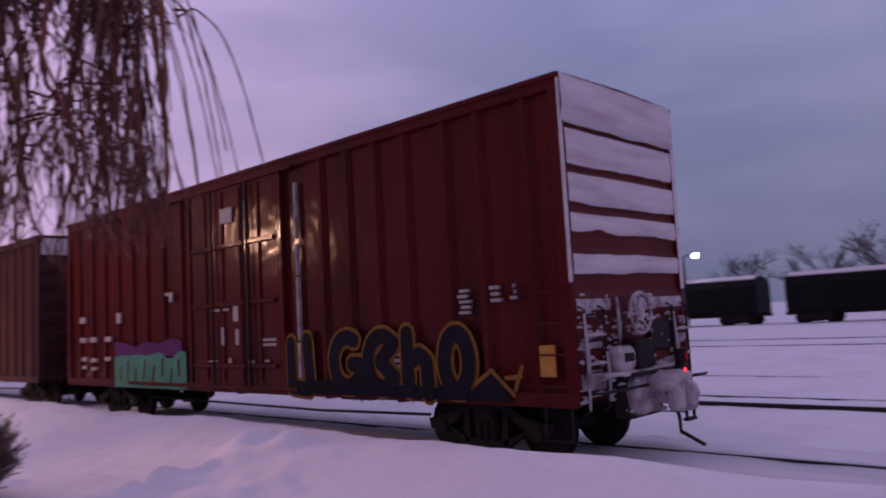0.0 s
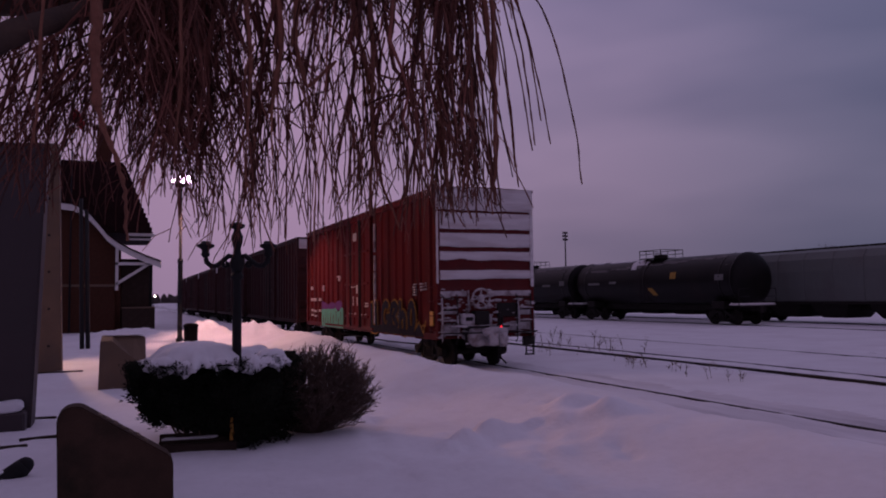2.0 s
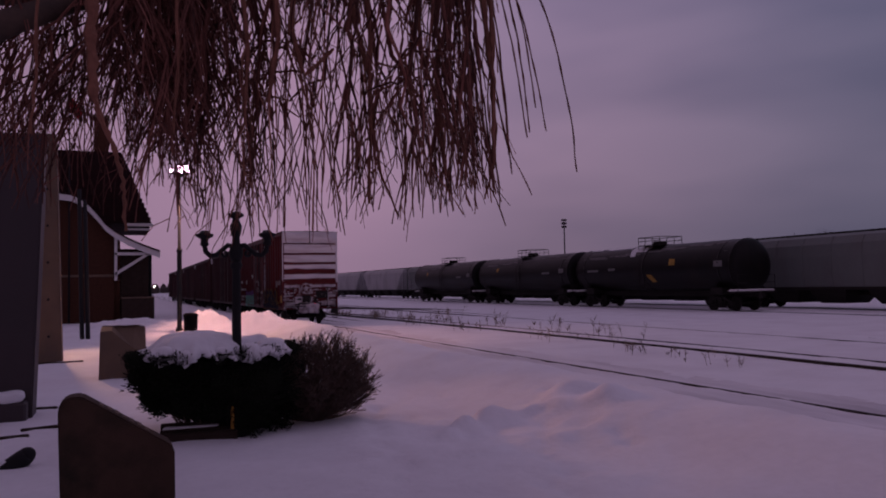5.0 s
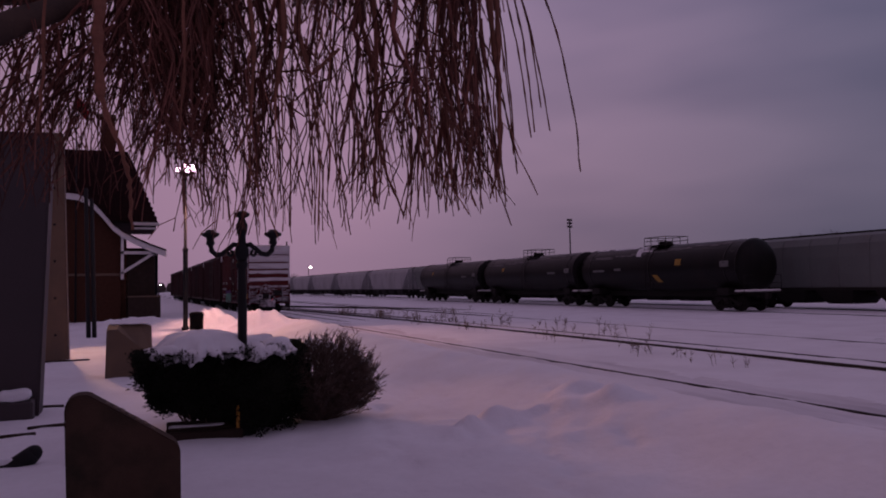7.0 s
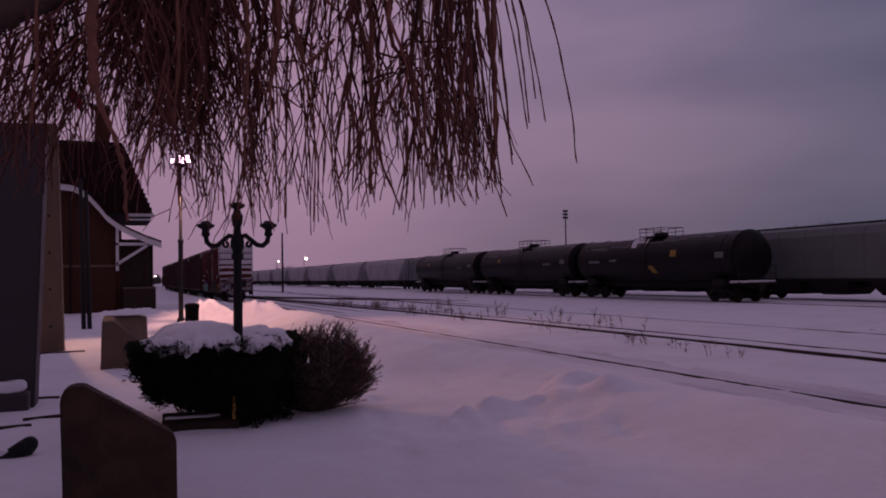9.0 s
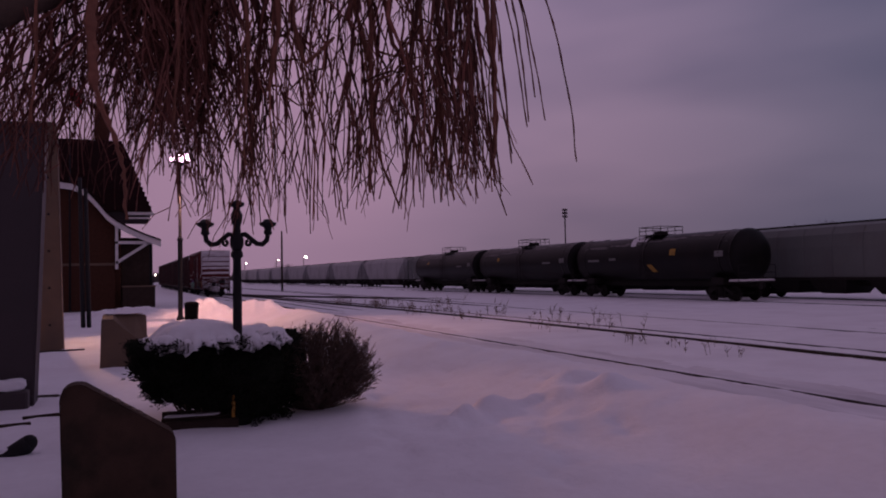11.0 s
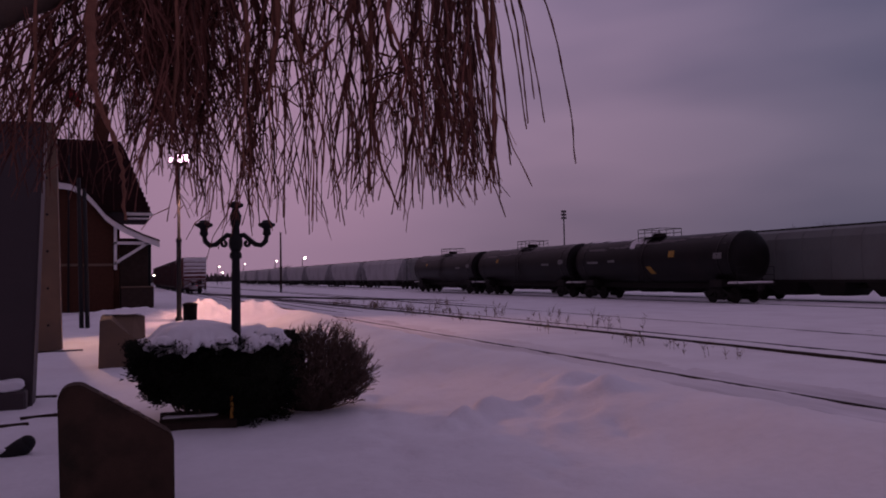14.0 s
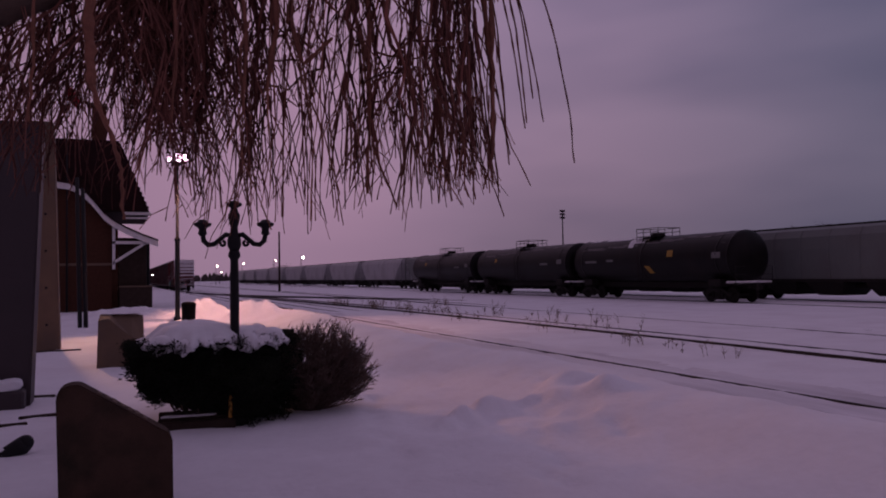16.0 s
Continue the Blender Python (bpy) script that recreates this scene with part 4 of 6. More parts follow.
    if marks:
        skin("yellow_mark", MARK, 5.0, 2.75, 5.55, 3.15)
        skin("yellow_mark", MARK, 7.0, 1.72, 7.5, 2.2, 0.35)
        skin("lettering_bar", WHITE_DIM, 11.2, 2.55, 12.0, 2.72)
        skin("lettering_bar", WHITE_DIM, 13.2, 2.5, 14.6, 2.66)
        skin("snow_patch", PACKED, 8.2, 3.92, 10.1, 4.14)
        skin("snow_patch", PACKED, 9.2, 3.45, 9.75, 3.95, 0.3)
        skin("snow_patch", PACKED, 8.3, 3.74, 9.95, 3.94, 0.1)
        skin("snow_patch", PACKED, 10.4, 4.03, 13.2, 4.14)
        skin("snow_patch", PACKED, 14.0, 4.05, 15.4, 4.14)
    else:
        skin("yellow_mark", MARK, 12.0, 2.9, 12.4, 3.2)
        skin("lettering_bar", WHITE_DIM, 3.0, 2.5, 4.2, 2.66)
        skin("snow_patch", PACKED, 7.0, 3.98, 9.0, 4.14)
        skin("snow_patch", PACKED, 11.0, 4.06, 13.6, 4.14)
    return car


FROST = material("thin_frost", (0.11, 0.10, 0.10), rough=0.8, var=0.4, scale=3, fine=20, bump=0.1, island=0.5)
WHITE_DIM = material("dull_stencil", (0.16, 0.155, 0.15), rough=0.7, var=0.3, scale=8, fine=40, bump=0.05)
tank_car(33.12, True)
tank_car(50.2, False)
tank_car(67.6, False)


def hopper_mesh(grey, label):
    car = thing("hopper_car", label, "hopper car", "hopper cars in the yard")
    L = 20.4
    side = [(-1.48, 1.18), (-1.56, 2.0), (-1.58, 3.0), (-1.52, 3.7), (-1.25, 4.12), (-0.7, 4.3), (0.7, 4.3), (1.25, 4.12), (1.52, 3.7), (1.58, 3.0), (1.56, 2.0), (1.48, 1.18)]
    bm = B()
    prism(bm, side, "y", 3.3, L - 3.3)
    part("body", bm, grey, car)
    for y0, y1 in ((3.3, 0.7), (L - 3.3, L - 0.7)):
        bm = B()
        va = [bm.verts.new((x, y0, z)) for x, z in side]
        vb = [bm.verts.new((x * 0.98, y1 if z > 3.6 else y0 + (y1 - y0) * max(0, (z - 1.2) / 2.6), z)) for x, z in side]
        for i in range(len(side)):
            j = (i + 1) % len(side)
            bm.faces.new((va[i], va[j], vb[j], vb[i]))
        bm.faces.new(vb)
        part("slope_end", bm, grey, car)
    for yy in (0.35, L - 0.5):
        for s in (-1, 1):
            bm = B()
            box(bm, (s * 1.38, yy, 0.95), (s * 1.50, yy + 0.15, 3.9), 0.01)
            part("end_post", bm, grey, car)
        bm = B()
        box(bm, (-1.45, yy, 3.72), (1.45, yy + 0.15, 3.92), 0.01)
        part("end_beam", bm, grey, car)
    for a, b in ((3.3, 6.3), (7.2, 10.1), (11.35, 13.95), (14.6, 17.1)):
        bm = B()
        va = [(-1.46, a, 1.2), (1.46, a, 1.2), (1.46, b, 1.2), (-1.46, b, 1.2)]
        vm = [(-1.35, a + 0.12, 0.9), (1.35, a + 0.12, 0.9), (1.35, b - 0.12, 0.9), (-1.35, b - 0.12, 0.9)]
        vb = [(-0.95, a + 0.5, 0.32), (0.95, a + 0.5, 0.32), (0.95, b - 0.5, 0.32), (-0.95, b - 0.5, 0.32)]
        p, m, q = [[bm.verts.new(v) for v in vs] for vs in (va, vm, vb)]
        bm.faces.new(q)
        bm.faces.new(p)
        for i in range(4):
            j = (i + 1) % 4
            bm.faces.new((p[i], p[j], m[j], m[i]))
            bm.faces.new((m[i], m[j], q[j], q[i]))
        part("hopper_bay", bm, STEEL, car)
    for k in range(9):
        a = 2.3 + k * (L - 4.6) / 8
        for s in (-1, 1):
            bm = B()
            tube(bm, [(s * 1.49, a, 1.2), (s * 1.57, a, 2.0), (s * 1.59, a, 3.0), (s * 1.53, a, 3.7), (s * 1.27, a, 4.12)], 0.035, 5)
            part("rib", bm, grey, car)
    bm = B()
    for s in (-1, 1):
        box(bm, (s * 1.40, 0.2, 1.10), (s * 1.56, L - 0.2, 1.26), 0.01)
    box(bm, (-0.25, 0, 0.75), (0.25, L, 0.95))
    for yy in (0.1, L - 1.2):
        box(bm, (-1.5, yy, 0.95), (1.5, yy + 1.1, 1.03))
    part("underframe", bm, STEEL, car)
    bm = B()
    box(bm, (-0.35, 0.5, 4.29), (0.35, L - 0.5, 4.43))
    for k in range(10):
        a = 1.6 + k * (L - 3.2) / 9
        box(bm, (-0.5, a - 0.5, 4.28), (0.5, a + 0.5, 4.4), 0.03)
    part("roof_walk", bm, STEEL, car)
    for s in (-1, 1):
        for a in (0.3, L - 0.3):
            bm = B()
            tube(bm, [(s * 1.45, a, 1.2), (s * 1.45, a, 4.1), (s * 0.7, a, 4.4)], 0.02, 5)
            for k in range(7):
                d = 0.4 if a < 1 else -0.4
                tube(bm, [(s * 1.45, a, 1.5 + k * 0.38), (s * 1.45, a + d, 1.5 + k * 0.38)], 0.014, 4)
            part("ladder", bm, STEEL, car)
    truck(car, 1.5)
    truck(car, L - 1.5)
    return car


hop = hopper_mesh(HOPPER_GREY, "dull grey covered hopper car standing in the yard")
hop.matrix_basis = pose(38.6, 19.1, 0.38)
for y in (39.6, 60.4, 81.2):
    copy_thing(hop, pose(38.6, y, 0.38))
hop = hopper_mesh(HOPPER_PALE, "pale grey covered hopper car standing in the yard")
hop.matrix_basis = pose(38.6, 102.5, 0.38)
for y in (123.7, 145.2, 166.4, 188.0, 209.5, 231.0, 252.5):
    copy_thing(hop, pose(38.6, y, 0.38))


def dark_car(y, L=18.0):
    car = thing("gondola_car", "dark freight car with snow along its roof", "freight car", "dark cars beyond the yard", at=(65.0, y, 0.32))
    bm = B()
    prism(bm, [(-1.2, 0.72), (-1.5, 1.2), (-1.55, 3.2), (-1.3, 3.75), (-0.6, 4.0), (0.6, 4.0), (1.3, 3.75), (1.55, 3.2), (1.5, 1.2), (1.2, 0.72)], "y", 0, L)
    part("body", bm, DARKCAR, car)
    bm = B()
    prism(bm, [(-1.25, 3.79), (-0.6, 4.004), (-0.6, 4.10), (0.6, 4.10), (0.6, 4.004), (1.25, 3.79), (1.3, 3.88), (0.7, 4.16), (-0.7, 4.16), (-1.3, 3.88)], "y", 0.2, L - 0.2)
    part("roof_snow", bm, PACKED, car, "layer of snow")
    for k in range(7):
        bm = B()
        a = 0.6 + k * (L - 1.2) / 6
        for s in (-1, 1):
            tube(bm, [(s * 1.5, a, 1.0), (s * 1.57, a, 3.2), (s * 1.32, a, 3.74)], 0.04, 5)
        part("rib", bm, DARKCAR, car)
    bm = B()
    box(bm, (-1.53, 7.0, 2.0), (-1.57, 8.4, 2.7))
    part("faded_panel", bm, WHITE_DIM, car)
    for yy in (2.0, L - 2.0):
        truck(car, yy, 1.15, 0.5)
        bm = B()
        box(bm, (-1.25, yy - 1.3, 0.25), (1.25, yy + 1.3, 0.95), 0.05)
        part("bolster", bm, STEEL, car)
    bm = B()
    box(bm, (-0.3, -0.5, 0.7), (0.3, L + 0.5, 1.0))
    part("underframe", bm, STEEL, car)


dark_car(24.5)
dark_car(4.2)
dark_car(-16.0)
dark_car(44.8)


# ---------------------------------------------------------------- yard lights and poles
def tall_pole(x, y, h, r, label, name="utility_pole", mat=WOOD):
    p = thing(name, label, "pole", at=(x, y, ground_z(x, y) - 0.1))
    bm = B()
    tube(bm, [(0, 0, 0), (0, 0, h * 0.5), (0, 0, h)], [r, r * 0.85, r * 0.7], 8)
    part("pole", bm, mat, p)
    return p


tall_pole(22.0, 114.5, 9.0, 0.17, "plain dark timber pole beside the tracks")
mast = tall_pole(79.4, 127.3, 14.3, 0.16, "tall steel floodlight mast beyond the yard", "floodlight_mast", IRON)
for k in range(3):
    bm = B()
    box(bm, (-0.55, -0.12, 12.6 + k * 0.65), (0.55, 0.12, 13.0 + k * 0.65), 0.03)
    part("lamp_row", bm, PILLAR_GREY, mast)


def yard_light(x, y, h, r, mat):
    p = tall_pole(x, y, h, 0.11, "lit yard lamp on a slender pole", "yard_lamp", IRON)
    bm = B()
    tube(bm, [(0, 0, h - 0.1), (0.2, -0.35, h + 0.1), (0.4, -0.8, h + 0.05)], 0.05, 6)
    part("bracket", bm, IRON, p)
    bm = B()
    ball(bm, (0.4, -0.9, h), r, 12, (1, 1, 0.8))
    part("globe", bm, mat, p, "glowing lamp globe")


yard_light(62.0, 29.9, 6.2, 0.28, COLDGLOW)
yard_light(45.4, 205.8, 7.3, 0.34, FARGLOW)
yard_light(44.7, 241.7, 7.4, 0.21, FARGLOW)
yard_light(43.0, 297.7, 7.5, 0.25, FARGLOW)
yard_light(28.5, 254.2, 6.0, 0.21, FARGLOW)
yard_light(32.0, 273.9, 4.1, 0.21, FARGLOW)
yard_light(47.8, 256.3, 4.9, 0.15, FARGLOW)
yard_light(7.4, 210.7, 3.3, 0.18, FARGLOW)


# ---------------------------------------------------------------- far trees
def bare_tree(x, y, h, spread, seed, label):
    t = thing("bare_tree", label, "tree", "bare trees beyond the yard", at=(x, y, 0.1))
    rnd = random.Random(seed)
    trunk, crown = B(), B()
    tube(trunk, [(0, 0, 0), (0.1, 0, h * 0.25), (0, 0.1, h * 0.5)], [h * 0.03, h * 0.022, h * 0.014], 7)

    def grow(p, d, L, r, depth):
        q = p + d * L
        mid = p + d * L * 0.5 + Vector((rnd.uniform(-1, 1), rnd.uniform(-1, 1), rnd.uniform(-0.3, 0.6))) * L * 0.08
        tube(crown, [p, mid, q], [r, r * 0.8, r * 0.6], 3, False)
        if depth:
            for _ in range(3 if depth > 1 else 4):
                nd = (d + Vector((rnd.uniform(-1, 1), rnd.uniform(-1, 1), rnd.uniform(-0.35, 0.7))) * 0.75).normalized()
                grow(p + d * L * rnd.uniform(0.5, 1.0), nd, L * rnd.uniform(0.55, 0.8), r * 0.6, depth - 1)
    for i in range(9):
        a = math.tau * i / 9 + rnd.uniform(-0.3, 0.3)
        d = Vector((math.cos(a) * spread, math.sin(a) * spread, rnd.uniform(0.6, 1.5))).normalized()
        grow(Vector((0, 0, h * rnd.uniform(0.2, 0.5))), d, h * rnd.uniform(0.22, 0.3), h * 0.010, 4)
    part("trunk", trunk, FARTREE, t)
    part("crown", crown, FARTREE, t, "leafless twiggy crown", "stuff")


bare_tree(108, 43.0, 9.5, 1.0, 1, "leafless tree behind the dark freight cars")
bare_tree(104, 24.5, 12.0, 1.2, 2, "broad leafless tree behind the dark freight cars")
bare_tree(106, 32.5, 11.0, 1.2, 3, "broad leafless tree behind the dark freight cars")
bare_tree(100, 12.0, 9.0, 1.1, 4, "leafless tree behind the dark freight cars")
bare_tree(125, 108, 11.0, 1.0, 5, "leafless tree far beyond the hopper cars")
bare_tree(64, 330, 9.0, 1.0, 6, "leafless tree on the horizon")


def far_woods():
    rnd = random.Random(12)
    bm = B()
    for i in range(900):
        x = rnd.uniform(-250, 500)
        y = 560 + rnd.uniform(0, 60) - 0.25 * max(0, x)
        h = 3 + 3 * abs(noise.noise(Vector((x * 0.02, 0, 0)))) + rnd.uniform(0, 3)
        lean = rnd.uniform(-1.5, 1.5)
        tube(bm, [(x, y, 0), (x + lean * 0.3, y, h * 0.5), (x + lean, y, h)], [1.6, 2.0, 0.3], 4, False)
    ob = new("far_woods", finish("far_woods", bm, FARTREE))
    tagged(ob, "dim line of leafless woods on the horizon", "woods", kind="stuff")


far_woods()


# ---------------------------------------------------------------- plaza: lamps
def street_lamp(x, y, h):
    p = thing("street_lamp", "lit street lamp on a black steel pole in the snow", "street lamp", "lit street lamps", at=(x, y, ground_z(x, y) - 0.05))
    bm = B()
    lathe(bm, [(0.16, 0), (0.16, 0.12), (0.10, 0.2), (0.10, 3.3), (0.12, 3.32), (0.12, 3.42), (0.065, 3.5), (0.055, h - 0.55)], (0, 0, 0), 12)
    part("pole", bm, IRON, p)
    bm = B()
    lathe(bm, [(0.055, h - 0.55), (0.13, h - 0.5), (0.22, h - 0.42), (0.05, h - 0.38)], (0, 0, 0), 10)
    box(bm, (-0.36, -0.05, h - 0.40), (0.40, 0.05, h - 0.34), 0.01)
    part("bracket", bm, IRON, p)
    for x0, x1, z1 in ((-0.36, -0.22, 0.17), (-0.06, 0.40, 0.32)):
        bm = B()
        box(bm, (x0, -0.14, h - 0.336), (x1, 0.14, h - 0.34 + z1), 0.03)
        head = part("lamp_head", bm, LAMPGLASS, p, "glowing glass lamp head")
        head.visible_shadow = False
        bm = B()
        box(bm, (x0 - 0.02, -0.16, h - 0.336 + z1), (x1 + 0.02, 0.16, h - 0.30 + z1), 0.01)
        part("lid", bm, IRON, head)


street_lamp(*LAMP_A, 7.0)
street_lamp(*LAMP_B, 5.9)


def lamp_post():
    p = thing("lamp_post", "black cast-iron lamp post with two bare scrolled arms", "lamp post", at=(1.32, 9.78, 0.36))
    bm = B()
    lathe(bm, [(0.17, 0), (0.17, 0.10), (0.13, 0.14), (0.12, 0.35), (0.075, 0.45), (0.06, 0.55), (0.056, 1.6), (0.05, 2.05), (0.075, 2.08), (0.075, 2.12), (0.055, 2.16)], (0, 0, 0), 14)
    part("shaft", bm, IRON, p)
    bm = B()
    lathe(bm, [(0.055, 2.15), (0.085, 2.22), (0.085, 2.30), (0.055, 2.36), (0.045, 2.45), (0.065, 2.52), (0.075, 2.60), (0.05, 2.65), (0.04, 2.69), (0.095, 2.72), (0.10, 2.75), (0.03, 2.78), (0.0, 2.79)], (0, 0, 0), 14)
    part("finial", bm, IRON, p)
    for s in (-1, 1):
        bm = B()
        pts = [(s * q, 0, z) for q, z in ((0.04, 2.34), (0.10, 2.36), (0.17, 2.30), (0.24, 2.24), (0.31, 2.23), (0.365, 2.28), (0.38, 2.36))]
        tube(bm, pts, [0.035, 0.032, 0.030, 0.032, 0.034, 0.034, 0.030], 8)
        curl = [(s * (0.14 + 0.028 * math.cos(a)), 0, 2.25 + 0.03 * math.sin(a)) for a in [math.radians(k) for k in range(90, 420, 40)]]
        tube(bm, curl, 0.020, 6)
        arm = part("arm", bm, IRON, p)
        bm = B()
        lathe(bm, [(0.03, 2.34), (0.055, 2.37), (0.045, 2.41), (0.05, 2.44), (0.105, 2.47), (0.11, 2.50), (0.07, 2.51), (0.05, 2.54), (0.03, 2.545)], (s * 0.38, 0, 0), 12)
        part("cup", bm, IRON, arm)
    p.matrix_basis = pose(1.32, 9.78, 0.36, 0, 0, -12)


lamp_post()


# ---------------------------------------------------------------- plaza: clipped hedge, shrub and their bed
def hedge_bed():
    hedge = thing("hedge", "dark clipped yew hedge under a cap of snow", "hedge", at=(1.12, 10.2, 0.40))
    hx, hy, h = 0.87, 0.70, 0.90

    def shell(u, a):
        """u: 0 base to 1 top; a: angle round."""
        c, s = math.cos(a), math.sin(a)
        k = (abs(c) ** 3.5 + abs(s) ** 3.5) ** (-1 / 3.5)
        belly = 0.93 + 0.13 * smooth(0.05, 0.75, u) - 0.30 * max(0, u - 0.86) * 2.0
        w = 1 + 0.13 * noise.noise(Vector((c * 2.6, s * 2.6, u * 2.5))) + 0.09 * noise.noise(Vector((c * 7, s * 7, u * 6)))
        hem = 0.27 - 0.32 * smooth(-0.25, 0.55, c) + 0.12 * noise.noise(Vector((c * 5, s * 5, 8)))
        w += 0.07 * noise.noise(Vector((c * 13, s * 13, u * 9)))
        return Vector((hx * k * c * belly * w, hy * k * s * belly * w, hem + (0.10 + h - hem) * u + 0.05 * noise.noise(Vector((c * 4, s * 4, u * 4)))))
    bm = B()
    rings = [[bm.verts.new(shell(u / 8, math.tau * i / 40) * (0.86 if u else 0.5)) for i in range(40)] for u in range(9)]
    for p, q in zip(rings, rings[1:]):
        for i in range(40):
            bm.faces.new((p[i], p[(i + 1) % 40], q[(i + 1) % 40], q[i]))
    bm.faces.new(rings[-1])
    part("core", bm, YEW, hedge)
    rnd = random.Random(8)
    verts, faces = [], []
    clumps = [shell(rnd.random() ** 0.8, rnd.uniform(0, math.tau)) for _ in range(210)]
    tufts = [(shell(0.97, rnd.uniform(math.pi * 0.95, math.pi * 2.05)) * rnd.uniform(0.84, 1.0), rnd.uniform(0.03, 0.15)) for _ in range(48)]
    for i in range(30000):
        if i % 5 < 2:
            p = rnd.choice(clumps) * 1.05 + Vector((rnd.gauss(0, 0.045), rnd.gauss(0, 0.045), rnd.gauss(0, 0.045)))
        elif rnd.random() < 0.88:
            p = shell(rnd.random() ** 0.9, rnd.uniform(0, math.tau)) * (rnd.uniform(0.84, 1.05) + 0.10 * noise.noise(Vector((i * 0.37, 0, 0))))
        else:
            q = shell(1.0, rnd.uniform(0, math.tau))
            k = math.sqrt(rnd.random())
            p = Vector((q.x * k, q.y * k, 0.10 + h + rnd.uniform(-0.03, 0.06 if q.x * k < 0.2 else 0.14)))
        p.z = min(p.z, 0.99 if p.x < 0.1 else 1.05)
        if i % 14 == 0:
            q, h0 = rnd.choice(tufts)
            p = q + Vector((rnd.gauss(0, 0.035), rnd.gauss(0, 0.03), rnd.uniform(-0.1, h0)))
        d = Vector((p.x, p.y * 1.3, (p.z - 0.5) * 0.8)).normalized() + Vector((rnd.uniform(-1, 1), rnd.uniform(-1, 1), rnd.uniform(-0.6, 1.0))) * 0.8
        d.normalize()
        L = rnd.uniform(0.02, 0.065)
        w = d.orthogonal().normalized() * rnd.uniform(0.006, 0.014)
        n0 = len(verts)
        verts += [p - w, p + w, p + d * L]
        faces.append((n0, n0 + 1, n0 + 2))
    me = bpy.data.meshes.new("foliage")
    me.from_pydata([v[:] for v in verts], [], faces)
    me.materials.append(YEW)
    ob = new("foliage", me)
    ob.parent = hedge
    tagged(ob, "dark evergreen needles", kind="stuff")
    # snow cap with a ragged rim and loose patches

    def cap(cx, cy, rx, ry, top, seed, rim=0.26):
        bm = B()
        n, m = 132, 14
        rows = []
        for j in range(m + 1):
            f = j / m
            row = []
            for i in range(n):
                a = math.tau * i / n
                rag = 1 + rim * noise.noise(Vector((math.cos(a) * 3.2, math.sin(a) * 3.2, seed))) + rim * 0.7 * noise.noise(Vector((math.cos(a) * 9, math.sin(a) * 9, seed))) + rim * 0.8 * f ** 4 * noise.noise(Vector((math.cos(a) * 21, math.sin(a) * 21, seed)))
                rag = 1 + (rag - 1) * f ** 9
                c, s = math.cos(a), math.sin(a)
                k = (abs(c) ** 2.8 + abs(s) ** 2.8) ** (-1 / 2.8)
                x, y = cx + rx * k * c * f * rag, cy + ry * k * s * f * rag
                z = top * math.sqrt(max(0.0, 1 - (f * 0.93) ** 2.2)) - 0.15 * (1 + 1.1 * noise.noise(Vector((x * 5, y * 5, seed + 3)))) * max(0, f - 0.7) / 0.3 * min(1, top * 5) + 0.045 * noise.noise(Vector((x * 3.4, y * 3.4, seed))) + 0.02 * noise.noise(Vector((x * 11, y * 11, seed)))
                row.append(bm.verts.new((x, y, 0.98 + z)))
            rows.append(row)
        for p, q in zip(rows, rows[1:]):
            for i in range(n):
                f = bm.faces.new((p[i], p[(i + 1) % n], q[(i + 1) % n], q[i]))
                f.smooth = True
        bmesh.ops.remove_doubles(bm, verts=rows[0], dist=0.001)
        bmesh.ops.solidify(bm, geom=bm.faces[:], thickness=0.02)
        part("snow_cap", bm, SNOW, hedge, "ragged cap of snow")
    cap(-0.22, -0.02, 0.60, 0.68, 0.24, 1.0, 0.30)
    cap(0.44, 0.12, 0.27, 0.34, 0.17, 6.0, 0.4)
    cap(0.62, -0.42, 0.20, 0.17, 0.14, 2.0, 0.4)
    cap(0.34, -0.62, 0.10, 0.09, 0.12, 3.0, 0.4)
    cap(0.02, -0.60, 0.12, 0.07, 0.07, 4.0, 0.4)
    cap(-0.62, -0.50, 0.16, 0.13, 0.10, 7.0, 0.5)
    cap(-0.36, -0.62, 0.13, 0.08, 0.05, 8.0, 0.5)
    cap(0.52, -0.60, 0.11, 0.08, 0.06, 9.0, 0.5)
    cap(0.74, -0.12, 0.12, 0.18, 0.09, 10.0, 0.5)
    # thin stems under the skirt
    bm = B()
    for i in range(60):
        a = rnd.uniform(0, math.tau)
        k = rnd.uniform(0.2, 0.8)
        x, y = hx * k * math.cos(a), hy * k * math.sin(a)
        tube(bm, [(x * 0.6, y * 0.6, -0.05), (x * 0.8, y * 0.8, 0.15), (x, y, 0.4)], [0.014, 0.011, 0.008], 4, False)
    part("stems", bm, SHRUBTWIG, hedge, kind="stuff")

    shrub = thing("shrub", "rounded leafless shrub of fine brown twigs", "shrub", at=(2.47, 10.25, 0.34))
    verts, faces = [], []

    def stick(a, b, r0, r1):
        d = (b - a).normalized()
        u = d.orthogonal().normalized()
        v = d.cross(u)
        n0 = len(verts)
        for c, r in ((a, r0), (b, r1)):
            for k in range(3):
                t = math.tau * k / 3
                verts.append(c + (u * math.cos(t) + v * math.sin(t)) * r)
        for k in range(3):
            faces.append((n0 + k, n0 + (k + 1) % 3, n0 + 3 + (k + 1) % 3, n0 + 3 + k))
